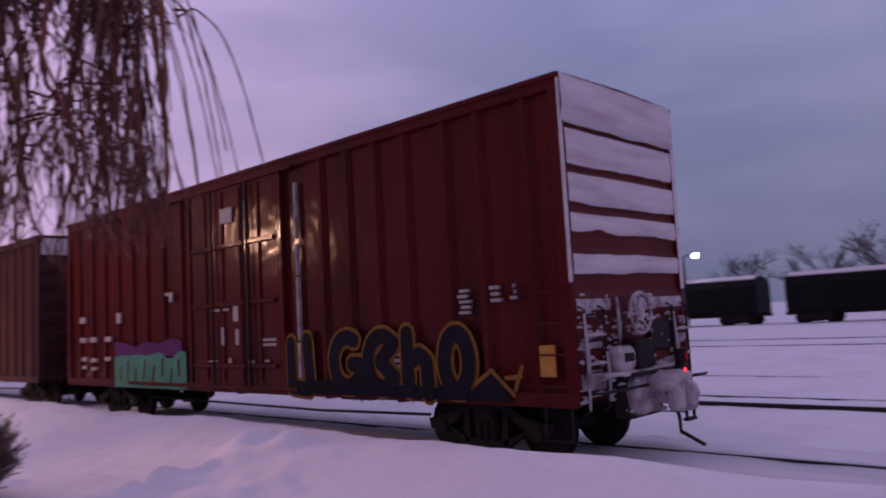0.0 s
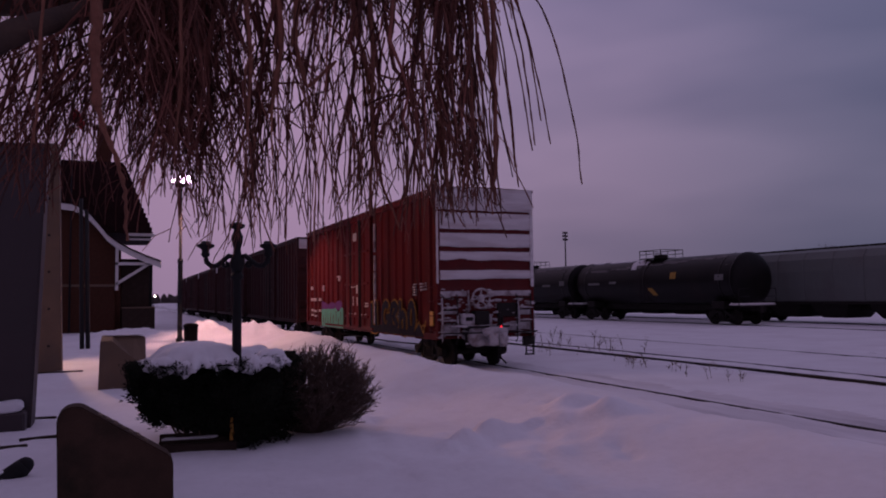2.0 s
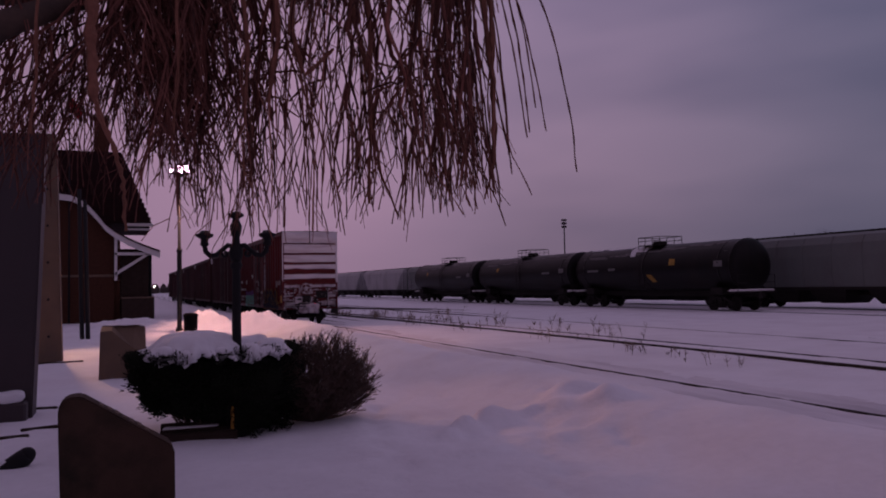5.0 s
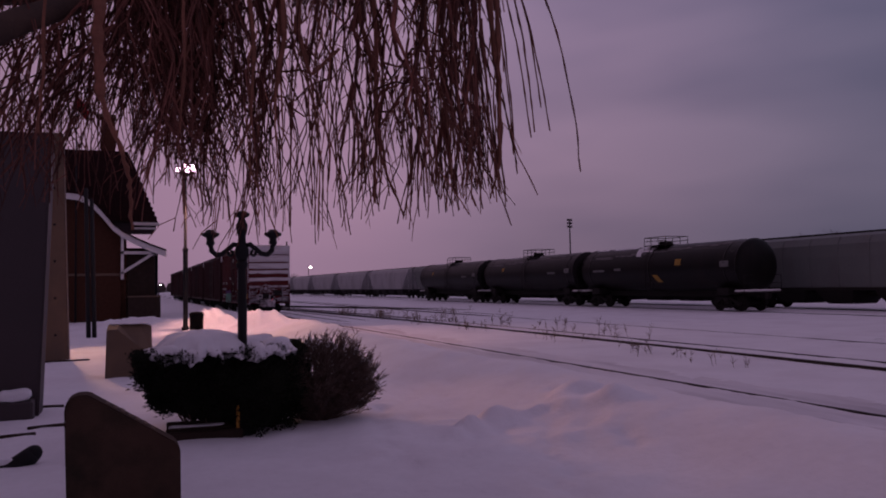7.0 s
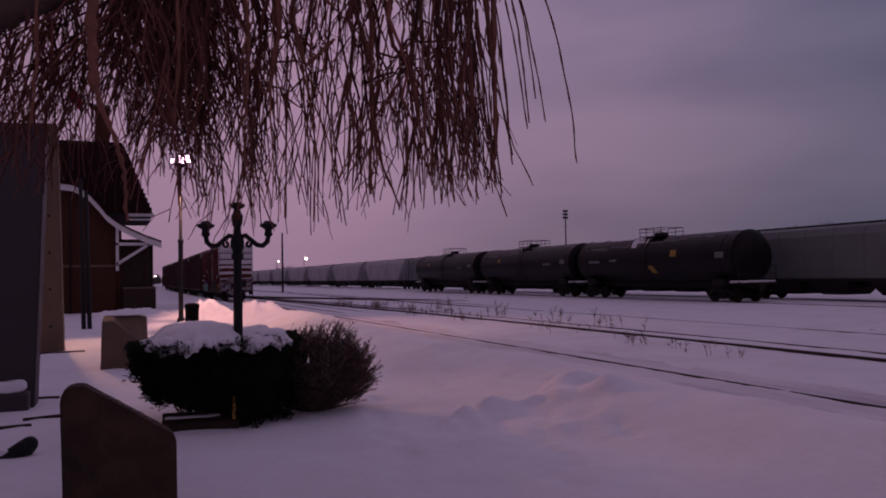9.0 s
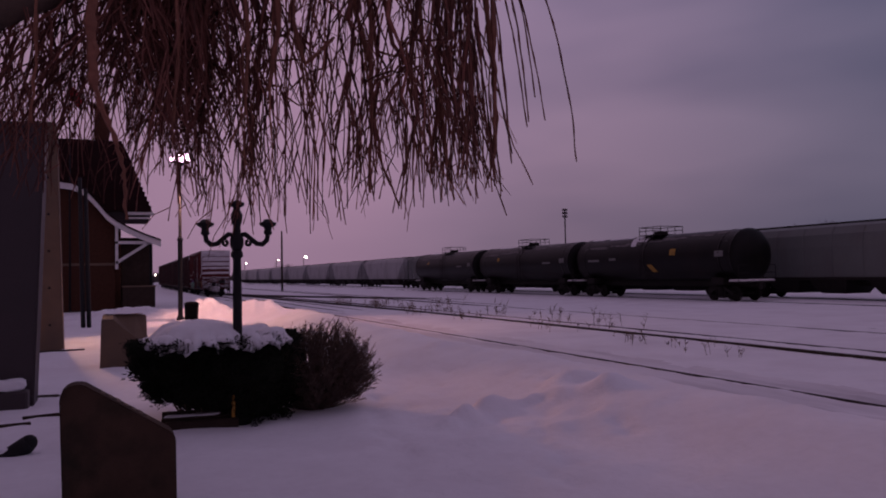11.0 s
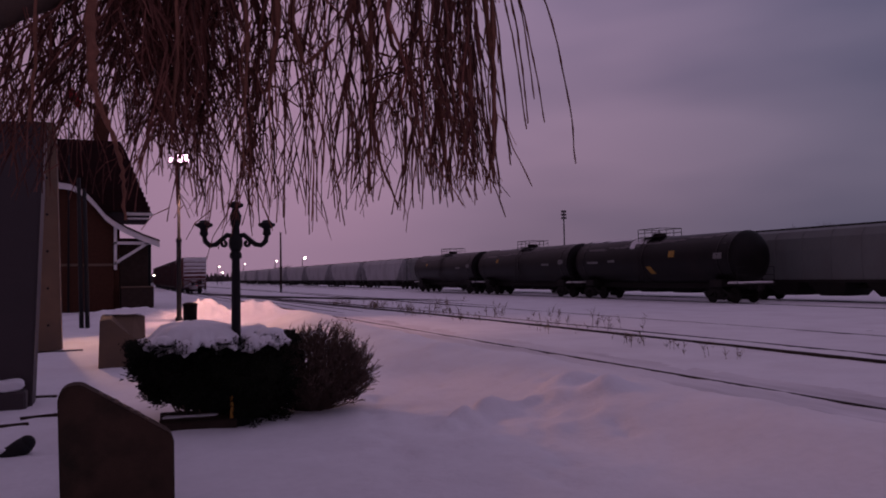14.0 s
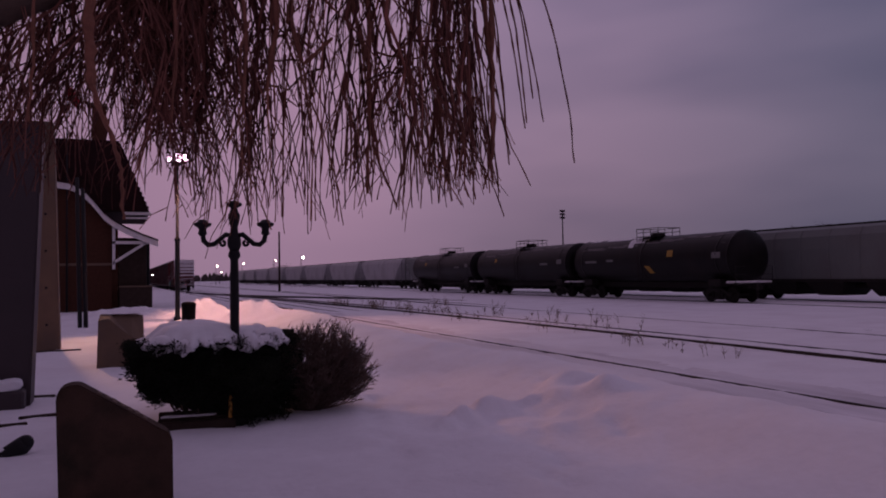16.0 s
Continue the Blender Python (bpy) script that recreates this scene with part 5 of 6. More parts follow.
    for i in range(760):
        a, e = rnd.uniform(0, math.tau), math.asin(rnd.uniform(-0.62, 0.99))
        R = 0.68 * (1 + 0.26 * noise.noise(Vector((math.cos(a) * 2.4, math.sin(a) * 2.4, e * 2.4))) + rnd.uniform(-0.14, 0.08))
        under = 0.80 + 0.20 * smooth(-0.55, 0.1, e)
        tip = Vector((math.cos(a) * math.cos(e) * R * 1.06 * under, math.sin(a) * math.cos(e) * R * 0.95 * under, 0.55 + math.sin(e) * R * 0.86))
        base = Vector((-0.12 + tip.x * 0.16, tip.y * 0.16, 0.0))
        mid = base.lerp(tip, 0.55) + Vector((rnd.uniform(-1, 1), rnd.uniform(-1, 1), rnd.uniform(-0.2, 1))) * 0.07
        stick(base, mid, 0.0075, 0.0055)
        stick(mid, tip, 0.0055, 0.0028)
        for k in range(7):
            f = rnd.uniform(0.35, 1)
            p = mid.lerp(tip, f)
            d = (tip - mid).normalized() + Vector((rnd.uniform(-1, 1), rnd.uniform(-1, 1), rnd.uniform(-0.5, 1))) * 0.75
            q = p + d.normalized() * rnd.uniform(0.06, 0.15)
            stick(p, q, 0.0042, 0.002)
            for _ in range(3):
                w = d.normalized() + Vector((rnd.uniform(-1, 1), rnd.uniform(-1, 1), rnd.uniform(-0.8, 1)))
                o = p.lerp(q, rnd.uniform(0.3, 1))
                stick(o, o + w * rnd.uniform(0.02, 0.05), 0.004, 0.002)
    me = bpy.data.meshes.new("crown")
    me.from_pydata([v[:] for v in verts], [], faces)
    me.materials.append(SHRUBTWIG)
    ob = new("crown", me)
    ob.parent = shrub
    tagged(ob, "dense fine twigs", kind="stuff")
    for i in range(12):
        a = math.tau * i / 12 + rnd.uniform(-0.2, 0.2)
        bm = B()
        tube(bm, [(0.04 * math.cos(a), 0.04 * math.sin(a), -0.05), (0.16 * math.cos(a), 0.14 * math.sin(a), 0.22), (0.36 * math.cos(a), 0.32 * math.sin(a), 0.62)], [0.017, 0.013, 0.007], 5)
        part("stem", bm, SHRUBTWIG, shrub)

    # a low timber lies under the skirt of the hedge
    ob = thing("bed_edging", "dark timber edging of the planting bed", "timber edging", at=(0.45, 9.66, 0.34), rz=-6)
    bm = B()
    box(bm, (0, -0.06, 0), (0.85, 0.06, 0.14), 0.015)
    part("timber", bm, WOOD, ob)
    for k, (dy, z, x1) in enumerate(((0.14, 0.10, 0.80), (0.26, 0.16, 0.72))):
        bm = B()
        box(bm, (-0.04, dy - 0.03, z - 0.1), (x1, dy + 0.03, z + 0.06), 0.01)
        part("slat", bm, WOOD, ob)
    bm = B()
    lump(bm, (0.02, 0.16, 0.15), (0.6, 0.24, 0.185), 0.015, 2)
    part("snow", bm, SNOW, ob)
    stake = thing("stake", "short tan wooden stake in the snow", "stake", at=(1.24, 9.62, 0.36))
    bm = B()
    box(bm, (-0.02, -0.02, 0), (0.02, 0.02, 0.42), 0.006)
    part("post", bm, YELLOW, stake)


hedge_bed()


# ---------------------------------------------------------------- plaza: stones, pillars, anchor
def marker_stone():
    st = thing("marker_stone", "brown granite marker stone with a slanted top", "stone", at=(0, 6.6, 0))
    bm = B()
    prism(bm, [(-0.42, 0.30), (-0.445, 1.28), (-0.42, 1.345), (-0.36, 1.375), (-0.28, 1.375), (0.36, 0.955), (0.39, 0.90), (0.395, 0.30)], "y", -0.13, 0.13)
    bmesh.ops.bevel(bm, geom=bm.edges[:], offset=0.012, segments=2, affect="EDGES")
    part("block", bm, STONE, st)
    d = Vector((0.64, -0.42)).normalized()
    for k in range(7):
        bm = B()
        c = Vector((-0.14 + 0.055 * k, 1.292 - 0.036 * k))
        box(bm, (-0.020, -0.09 + 0.02 * (k % 2), -0.004), (0.014, 0.05 + 0.02 * (k % 3), 0.004))
        ob = part("lettering_bar", bm, CONCRETE, st)
        ob.matrix_basis = pose(c.x, 0, c.y - 0.004, 0, 33.3, 0)


marker_stone()


def lectern_stone():
    st = thing("lectern_stone", "pale concrete block with a slanted reading face", "stone", at=(0, 17.0, 0.0))
    bm = B()
    front = [(-0.43, 0.3), (-0.40, 1.36), (-0.19, 1.37), (0.24, 0.97), (0.47, 0.86), (0.46, 0.3)]
    back = [(-0.43, 0.3), (-0.38, 1.46), (-0.19, 1.47), (0.24, 1.46), (0.47, 1.43), (0.46, 0.3)]
    va = [bm.verts.new((x, 0, z)) for x, z in front]
    vb = [bm.verts.new((x, 0.62, z)) for x, z in back]
    bm.faces.new(va)
    bm.faces.new(vb[::-1])
    for i in range(6):
        j = (i + 1) % 6
        bm.faces.new((va[j], va[i], vb[i], vb[j]))
    bmesh.ops.bevel(bm, geom=bm.edges[:], offset=0.015, segments=2, affect="EDGES")
    part("block", bm, CONCRETE, st)
    bm = B()
    lump(bm, (-0.30, 0.50, 1.45), (0.40, 0.60, 1.475), 0.01, 3)
    part("snow", bm, SNOW, st, "thin line of snow")


lectern_stone()


def pillars():
    p = thing("pillar", "broad grey painted steel pillar with a snowy foot block", "pillar", at=(0, 12.4, 0.3))
    bm = B()
    lo = [(-2.75, 0.0), (-1.18, 0.0), (-1.18, 0.6), (-2.75, 0.6)]
    hi = [(-2.55, 0.0), (-1.03, 0.0), (-1.03, 0.6), (-2.55, 0.6)]
    va, vb = [bm.verts.new((x, y, 0)) for x, y in lo], [bm.verts.new((x, y, 4.18)) for x, y in hi]
    bm.faces.new(va[::-1])
    bm.faces.new(vb)
    for i in range(4):
        bm.faces.new((va[i], va[(i + 1) % 4], vb[(i + 1) % 4], vb[i]))
    bmesh.ops.bevel(bm, geom=bm.edges[:], offset=0.02, segments=2, affect="EDGES")
    part("shaft", bm, PILLAR_GREY, p)
    bm = B()
    box(bm, (-2.0, -0.34, 0.0), (-1.22, 0.0, 0.36), 0.03)
    part("foot_block", bm, PILLAR_GREY, p)
    bm = B()
    lump(bm, (-1.65, -0.33, 0.36), (-1.27, -0.02, 0.50), 0.03, 7)
    part("snow", bm, SNOW, p, "small heap of snow")
    q = thing("pillar", "tall tan concrete pillar with a row of bolt holes", "pillar", at=(0, 22.0, 0.3))
    bm = B()
    va = [bm.verts.new((x, y, 0)) for x, y in ((-2.25, 0), (-1.41, 0), (-1.41, 0.55), (-2.25, 0.55))]
    vb = [bm.verts.new((x, y, 6.0)) for x, y in ((-2.3, 0), (-1.57, 0), (-1.57, 0.55), (-2.3, 0.55))]
    bm.faces.new(va[::-1])
    bm.faces.new(vb)
    for i in range(4):
        bm.faces.new((va[i], va[(i + 1) % 4], vb[(i + 1) % 4], vb[i]))
    bmesh.ops.bevel(bm, geom=bm.edges[:], offset=0.025, segments=2, affect="EDGES")
    part("shaft", bm, CONCRETE, q)
    for k in range(6):
        bm = B()
        tube(bm, [(-1.72 - 0.012 * k, 0.01, 0.75 + 0.95 * k), (-1.72 - 0.012 * k, -0.012, 0.75 + 0.95 * k)], 0.036, 8)
        part("bolt", bm, STEEL, q)


pillars()


def anchor():
    a = thing("anchor", "old dark iron anchor standing in the snow", "anchor", at=(-1.30, 8.9, 0.30))
    bm = B()
    tube(bm, [(0, 0, 0.0), (0, 0, 0.7), (0, 0, 1.45)], [0.055, 0.05, 0.04], 8)
    part("shank", bm, IRON, a)
    for s in (-1, 1):
        bm = B()
        arc = [(s * 0.62 * math.sin(t), 0.0, 0.70 - 0.64 * math.cos(t)) for t in [math.radians(k) for k in range(0, 47, 6)]]
        tube(bm, arc, [0.085, 0.085, 0.085, 0.085, 0.09, 0.095, 0.095, 0.085], 10)
        ball(bm, arc[-1], 0.083, 10)
        arm = part("arm", bm, IRON, a)
        bm = B()
        lump(bm, (s * 0.10 - 0.1, -0.05, 0.14), (s * 0.24 + 0.1, 0.05, 0.19), 0.02, s)
        part("snow", bm, SNOW, arm)
    bm = B()
    tube(bm, [(0, -0.35, 1.38), (0, 0.35, 1.38)], 0.03, 6)
    part("stock", bm, IRON, a)


anchor()


def ground_timber(x, y, L, rz):
    t = thing("ground_timber", "dark timber strip half buried in the snow", "timber", "timbers in the snow", at=(x, y, ground_z(x, y) - 0.06), rz=rz)
    bm = B()
    box(bm, (-L / 2, -0.05, 0), (L / 2, 0.05, 0.085), 0.01)
    part("timber", bm, WOOD, t)


ground_timber(-1.35, 10.75, 0.6, 8)
ground_timber(-0.85, 11.3, 0.7, 14)
ground_timber(-1.25, 13.2, 0.7, -10)
ground_timber(-1.6, 21.6, 1.4, 4)


def bin_and_posts():
    b = thing("litter_bin", "round black litter bin beside the lamp", "bin", at=(2.52, 31.8, ground_z(2.52, 31.8) - 0.05))
    bm = B()
    lathe(bm, [(0.22, 0), (0.25, 0.05), (0.27, 0.75), (0.29, 0.78), (0.29, 0.84), (0.2, 0.9), (0.0, 0.92)], (0, 0, 0), 14)
    part("drum", bm, BIN_BLACK, b)
    s = thing("sign_post", "pair of slim black steel posts", "post", at=(-1.33, 32.0, 0.2))
    for dx, h in ((-0.10, 5.9), (0.10, 5.5)):
        bm = B()
        tube(bm, [(dx + 0.06, 0, 0), (dx - 0.06, 0, h)], [0.085, 0.07], 8)
        part("post", bm, IRON, s)


bin_and_posts()


# ---------------------------------------------------------------- station building
def station():
    st = thing("station_building", "brick station with steep dark roof and white curved bargeboard", "building", at=(0, 48.0, 0.3))
    bm = B()
    prism(bm, [(-9.0, 0.0), (-0.39, 0.0), (-0.39, 5.3), (-0.9, 5.55), (-1.75, 6.6), (-3.1, 7.25), (-9.0, 7.25)], "y", 0.0, 0.35)
    wall = part("wall", bm, BRICK, st, "red-brown brick gable wall")
    bm = B()
    box(bm, (-9.0, -0.03, 2.72), (-0.37, 0.0, 2.86), 0.01)
    part("stone_course", bm, CONCRETE, wall)
    bm = B()
    box(bm, (-0.43, 0.35, 0.0), (-0.39 + 0.30, 13.0, 5.2))
    part("side_wall", bm, BRICK, st)
    for k in range(3):
        bm = B()
        box(bm, (-0.12, 2.0 + k * 3.4, 1.3), (-0.06, 3.3 + k * 3.4, 3.4), 0.01)
        w = part("window", bm, TRIM, st, "white-framed window")
        bm = B()
        box(bm, (-0.06, 2.1 + k * 3.4, 1.4), (-0.05, 3.2 + k * 3.4, 3.3))
        part("pane", bm, DARKCAR, w)
    curve = [(-3.3, 7.38), (-2.6, 7.30), (-2.1, 7.05), (-1.71, 6.72), (-1.3, 6.25), (-0.82, 5.62), (-0.3, 5.2), (0.38, 4.80), (1.2, 4.42), (2.08, 4.08)]
    bm = B()
    prism(bm, [(x, z + 0.04) for x, z in curve] + [(x, z - 0.30) for x, z in reversed(curve)], "y", -0.55, -0.45)
    part("bargeboard", bm, TRIM, st, "white curved bargeboard")
    bm = B()
    prism(bm, [(x, z + 0.14) for x, z in curve] + [(x, z + 0.045) for x, z in reversed(curve)], "y", -0.62, 4.2)
    part("porch_roof", bm, SHINGLE, st)
    bm = B()
    prism(bm, [(-9, 7.4), (-3.3, 7.4), (-3.3, 7.08), (-9, 7.08)], "y", -0.55, -0.45)
    part("fascia", bm, TRIM, st)
    # main roof
    bm = B()
    n = [(-9.5, 10.35), (-0.06, 10.4), (0.35, 9.6), (0.75, 8.5), (1.15, 7.4), (1.72, 6.05), (-9.5, 6.05)]
    prism(bm, n, "y", 2.5, 13.5)
    roof = part("roof", bm, SHINGLE, st, "steep dark shingle roof")
    for k in range(14):
        z = 6.2 + k * 0.29
        bm = B()
        w = 1.72 - (z - 6.05) * 0.41
        box(bm, (-9.4, 2.46, z), (w, 2.5, z + 0.24))
        part("shingle_course", bm, SHINGLE, roof)
    bm = B()
    box(bm, (0.25, 2.3, 5.85), (1.80, 2.5, 6.03), 0.01)
    box(bm, (0.25, 2.34, 5.6), (1.60, 2.46, 5.72), 0.01)
    part("eave_trim", bm, TRIM, st)
    bm = B()
    prism(bm, [(-0.35, 2.95), (1.55, 4.2), (1.55, 4.03), (-0.35, 2.75)], "y", -0.35, -0.2)
    part("bracket", bm, TRIM, st, "white timber bracket")
    bm = B()
    box(bm, (-0.38, -0.35, 3.95), (1.55, -0.2, 4.12), 0.01)
    box(bm, (-0.38, -0.35, 2.5), (-0.22, -0.2, 5.0), 0.01)
    part("bracket", bm, TRIM, st, "white timber bracket")
    for k in range(3):
        bm = B()
        tube(bm, [(1.6, 1.0 + 4 * k, 0), (1.6, 1.0 + 4 * k, 4.3)], 0.07, 8)
        part("column", bm, IRON, st)
    bm = B()
    box(bm, (0.0, -0.6, 0.0), (1.76, 2.4, 1.45), 0.02)
    low = part("low_wall", bm, WOOD, st, "dark low porch wall")
    bm = B()
    box(bm, (-0.03, -0.63, 1.45), (1.79, 2.43, 1.53), 0.02)
    part("coping", bm, CONCRETE, low)
    # Dark block fills the porch, its shade put in as colour.
    bm = B()
    box(bm, (-0.08, 0.45, 0.0), (1.48, 2.2, 4.35), 0.03)
    part("porch_shade_block", bm, WOOD, st, "dark block standing in for the shade under the porch")
    bm = B()
    box(bm, (-1.62, 5.0, 10.2), (-0.78, 6.0, 13.0), 0.02)
    chim = part("chimney", bm, BRICK, st, "dark brick chimney")
    bm = B()
    box(bm, (-1.70, 4.92, 13.0), (-0.70, 6.08, 13.18), 0.02)
    part("chimney_cap", bm, CONCRETE, chim)
    fl = thing("flag_pole", "flag pole with a limp red flag", "flag pole", at=(-2.72, 47.6, 0.3))
    bm = B()
    tube(bm, [(0, 0, 0), (0, 0, 13.4)], [0.06, 0.03], 8)
    part("pole", bm, IRON, fl)
    bm = B()
    nx, nz = 8, 6
    vs = [[bm.verts.new((0.03 + 0.085 * i, 0.07 * math.sin(i * 1.3 + j * 0.4), 12.9 - 0.17 * j - 0.045 * i * i * 0.35)) for i in range(nx)] for j in range(nz)]
    for j in range(nz - 1):
        for i in range(nx - 1):
            bm.faces.new((vs[j][i], vs[j][i + 1], vs[j + 1][i + 1], vs[j + 1][i])).smooth = True
    bmesh.ops.solidify(bm, geom=bm.faces[:], thickness=0.01)
    part("flag", bm, FLAG, fl, "limp red flag")


station()


# ---------------------------------------------------------------- willow
ENVELOPE = ((-14, 7.5), (-7.4, 7.0), (-5.5, 6.6), (-3.1, 6.8), (-0.6, 6.4), (1.2, 4.9), (2.6, 5.4), (3.1, 9.3), (4.4, 9.3), (4.8, 5.0), (6.0, 4.3), (10.1, 3.9), (12.3, 3.7), (14.6, 4.5), (16.7, 6.4), (19.3, 6.8), (20.5, 4.9),
            (22.3, 5.9), (24.8, 6.0), (27.1, 6.2), (28.2, 7.9), (30, 9))


def low_edge(az):
    for (a, p), (b, q) in zip(ENVELOPE, ENVELOPE[1:]):
        if a <= az <= b:
            return p + (q - p) * (az - a) / (b - a)
    return 9.0


def willow():
    tree = thing("willow_tree", "leafless weeping willow with long hanging brown twigs", "tree", at=(0, 0, 0))
    rnd = random.Random(77)
    bm = B()
    tube(bm, [(-4.4, 4.6, 0.2), (-4.4, 4.6, 0.9), (-4.3, 4.65, 2.2), (-4.1, 4.7, 3.4)], [0.42, 0.34, 0.30, 0.27], 12)
    part("trunk", bm, BARK, tree, "furrowed grey-brown trunk")
    limbs = [
        ([(-4.1, 4.7, 3.3), (-2.9, 5.2, 3.9), (-1.5, 5.6, 4.05), (-0.3, 5.9, 4.30), (0.8, 6.1, 4.75), (1.7, 6.0, 5.2)], 0.15, 0.05),
        ([(-4.1, 4.7, 3.4), (-2.6, 5.6, 4.9), (-0.8, 6.2, 5.7), (1.0, 6.0, 5.9), (2.4, 5.6, 5.7), (2.9, 5.3, 5.3)], 0.15, 0.03),
        ([(-4.1, 4.7, 3.4), (-2.6, 6.6, 4.9), (-0.8, 7.4, 5.8), (1.2, 7.6, 6.2), (2.9, 7.0, 6.1)], 0.14, 0.03),
        ([(-4.1, 4.7, 3.4), (-2.4, 4.6, 4.8), (-0.8, 4.8, 5.3), (0.8, 5.0, 5.5), (2.0, 4.9, 5.3)], 0.13, 0.03),
        ([(-4.1, 4.7, 3.2), (-2.5, 4.8, 3.25), (-1.0, 5.0, 3.50), (-0.62, 5.1, 3.78), (-0.2, 5.3, 4.06), (0.3, 5.5, 4.5)], 0.13, 0.05),
        ([(-1.5, 5.6, 4.05), (-0.8, 5.3, 4.15), (0.1, 5.2, 4.35), (0.9, 5.0, 4.7)], 0.06, 0.02)]
    for pts, r0, r1 in limbs:
        bm = B()
        tube(bm, pts, [r0 + (r1 - r0) * i / (len(pts) - 1) for i in range(len(pts))], 9)
        part("limb", bm, BARK, tree)
    verts, faces = [], []

    def at(az, el, r):
        a = math.radians(az)
        return Vector((math.sin(a) * r, math.cos(a) * r, EYE + r * math.tan(math.radians(el))))

    def cane(pts, r0, r1, sides=4, knots=True):
        n0, m = len(verts), len(pts)
        u = None
        for i, p in enumerate(pts):
            d = (pts[min(i + 1, m - 1)] - pts[max(i - 1, 0)]).normalized()
            u = d.orthogonal().normalized() if u is None else (u - d * u.dot(d)).normalized()
            v = d.cross(u)
            r = (r0 + (r1 - r0) * i / (m - 1)) * (1.45 if knots and (i * 7 + m) % 3 == 0 else 1.0)
            for k in range(sides):
                t = math.tau * k / sides
                verts.append(p + (u * math.cos(t) + v * math.sin(t)) * r)
        for i in range(m - 1):
            for k in range(sides):
                a, b = n0 + i * sides + k, n0 + i * sides + (k + 1) % sides
                faces.append((a, b, b + sides, a + sides))

    def flush(name, label, kind="", mat=TWIG):
        me = bpy.data.meshes.new(name)
        me.from_pydata([v[:] for v in verts], [], faces)
        me.materials.append(mat)
        ob = new(name, me)
        ob.parent = tree
        tagged(ob, label, kind=kind)
        verts.clear()
        faces.clear()
        return ob

    def shoot(p, d, zb, r0, r1, gravity=0.5, wob=0.13, spurs=2):
        """A shoot that leaves p along d, bends down under its weight and ends near height zb."""
        pts = [p.copy()]
        d = d.normalized()
        step = rnd.uniform(0.075, 0.11)
        n = 0
        while pts[-1].z > zb and n < 30:
            d = (d + Vector((rnd.uniform(-wob, wob), rnd.uniform(-wob, wob), -gravity * step * 2.2))).normalized()
            if d.z > -0.15 and n > 6:
                d.z = -0.5
            if rnd.random() < 0.12:
                d = (d + Vector((rnd.uniform(-0.35, 0.35), rnd.uniform(-0.35, 0.35), 0))).normalized()
            pts.append(pts[-1] + d * step)
            n += 1
        if len(pts) < 4:
            return pts
        cane(pts, r0, r1)
        for k in range(spurs):
            i = rnd.randrange(1, len(pts) - 1)
            s = Vector((rnd.uniform(-1, 1), rnd.uniform(-1, 1), rnd.uniform(-1.6, -0.3))).normalized()
            q = pts[i]
            ln = rnd.uniform(0.06, 0.34)
            e = q + s * ln * 0.5 + Vector((rnd.uniform(-0.02, 0.02), rnd.uniform(-0.02, 0.02), 0))
            cane([q, e, e + (s + Vector((0, 0, -0.7))).normalized() * ln * 0.5], r1 * 1.1, r1 * 0.7, 3, False)
        return pts

    def bough(az0, el0, az1, el1, r, rad, n=9, kink=0.06):
        pts = []
        off = Vector((0, 0, 0))
        for i in range(n + 1):
            f = i / n
            off += Vector((rnd.uniform(-kink, kink), rnd.uniform(-kink, kink), rnd.uniform(-kink, kink) * 0.5))
            pts.append(at(az0 + (az1 - az0) * f ** 0.8, el0 + (el1 - el0) * f ** 1.15, r) + off * min(1, f * 3))
        cane(pts, rad, rad * 0.35, 6)
        return pts

    def heading(p):
        return math.degrees(math.atan2(p.x, p.y))

    def floor_of(p, extra):
        r = math.hypot(p.x, p.y)
        return EYE + r * math.tan(math.radians(low_edge(heading(p)) + extra))

    def tuft(p, count, fan, thin=1.0):
        """Twigs that spring from one node and hang in a narrow brush."""
        for k in range(count):
            a = rnd.uniform(0, math.tau)
            s = rnd.uniform(0.1, fan)
            zb = floor_of(p, min(10.0, rnd.expovariate(1 / 4.2)) - 0.2)
            if heading(p) > 25.2:
                s *= 0.25
            shoot(p + Vector((rnd.uniform(-0.03, 0.03), rnd.uniform(-0.03, 0.03), rnd.uniform(-0.05, 0.05))), Vector((math.cos(a) * s, math.sin(a) * s, -1)), zb,
                  rnd.choice((0.0045, 0.0055, 0.0065, 0.0085)) * thin, 0.0036, 0.6, 0.085, 1)

    # crooked boughs that come down from the limbs, with brushes of twigs at their nodes
    for i in range(33):
        az0 = -12.5 + 38.6 * (i + rnd.uniform(-0.4, 0.4)) / 32
        if 5.5 < az0 < 14.5 and i % 3 == 0:
            continue
        az1 = min(26.4, az0 + rnd.uniform(-2.2, 2.4))
        r = rnd.uniform(4.9, 7.2)
        el1 = low_edge(az1) + rnd.uniform(3.0, 9.5)
        pts = bough(az0, rnd.uniform(25, 30), az1, el1, r, rnd.uniform(0.010, 0.020))
        for j, p in enumerate(pts[2:]):
            if rnd.random() < 0.50:
                tuft(p, rnd.randint(1, 2), 0.75)
        tuft(pts[-1], rnd.randint(2, 4), 0.5)
    flush("crown", "curtain of long hanging twigs", "stuff")
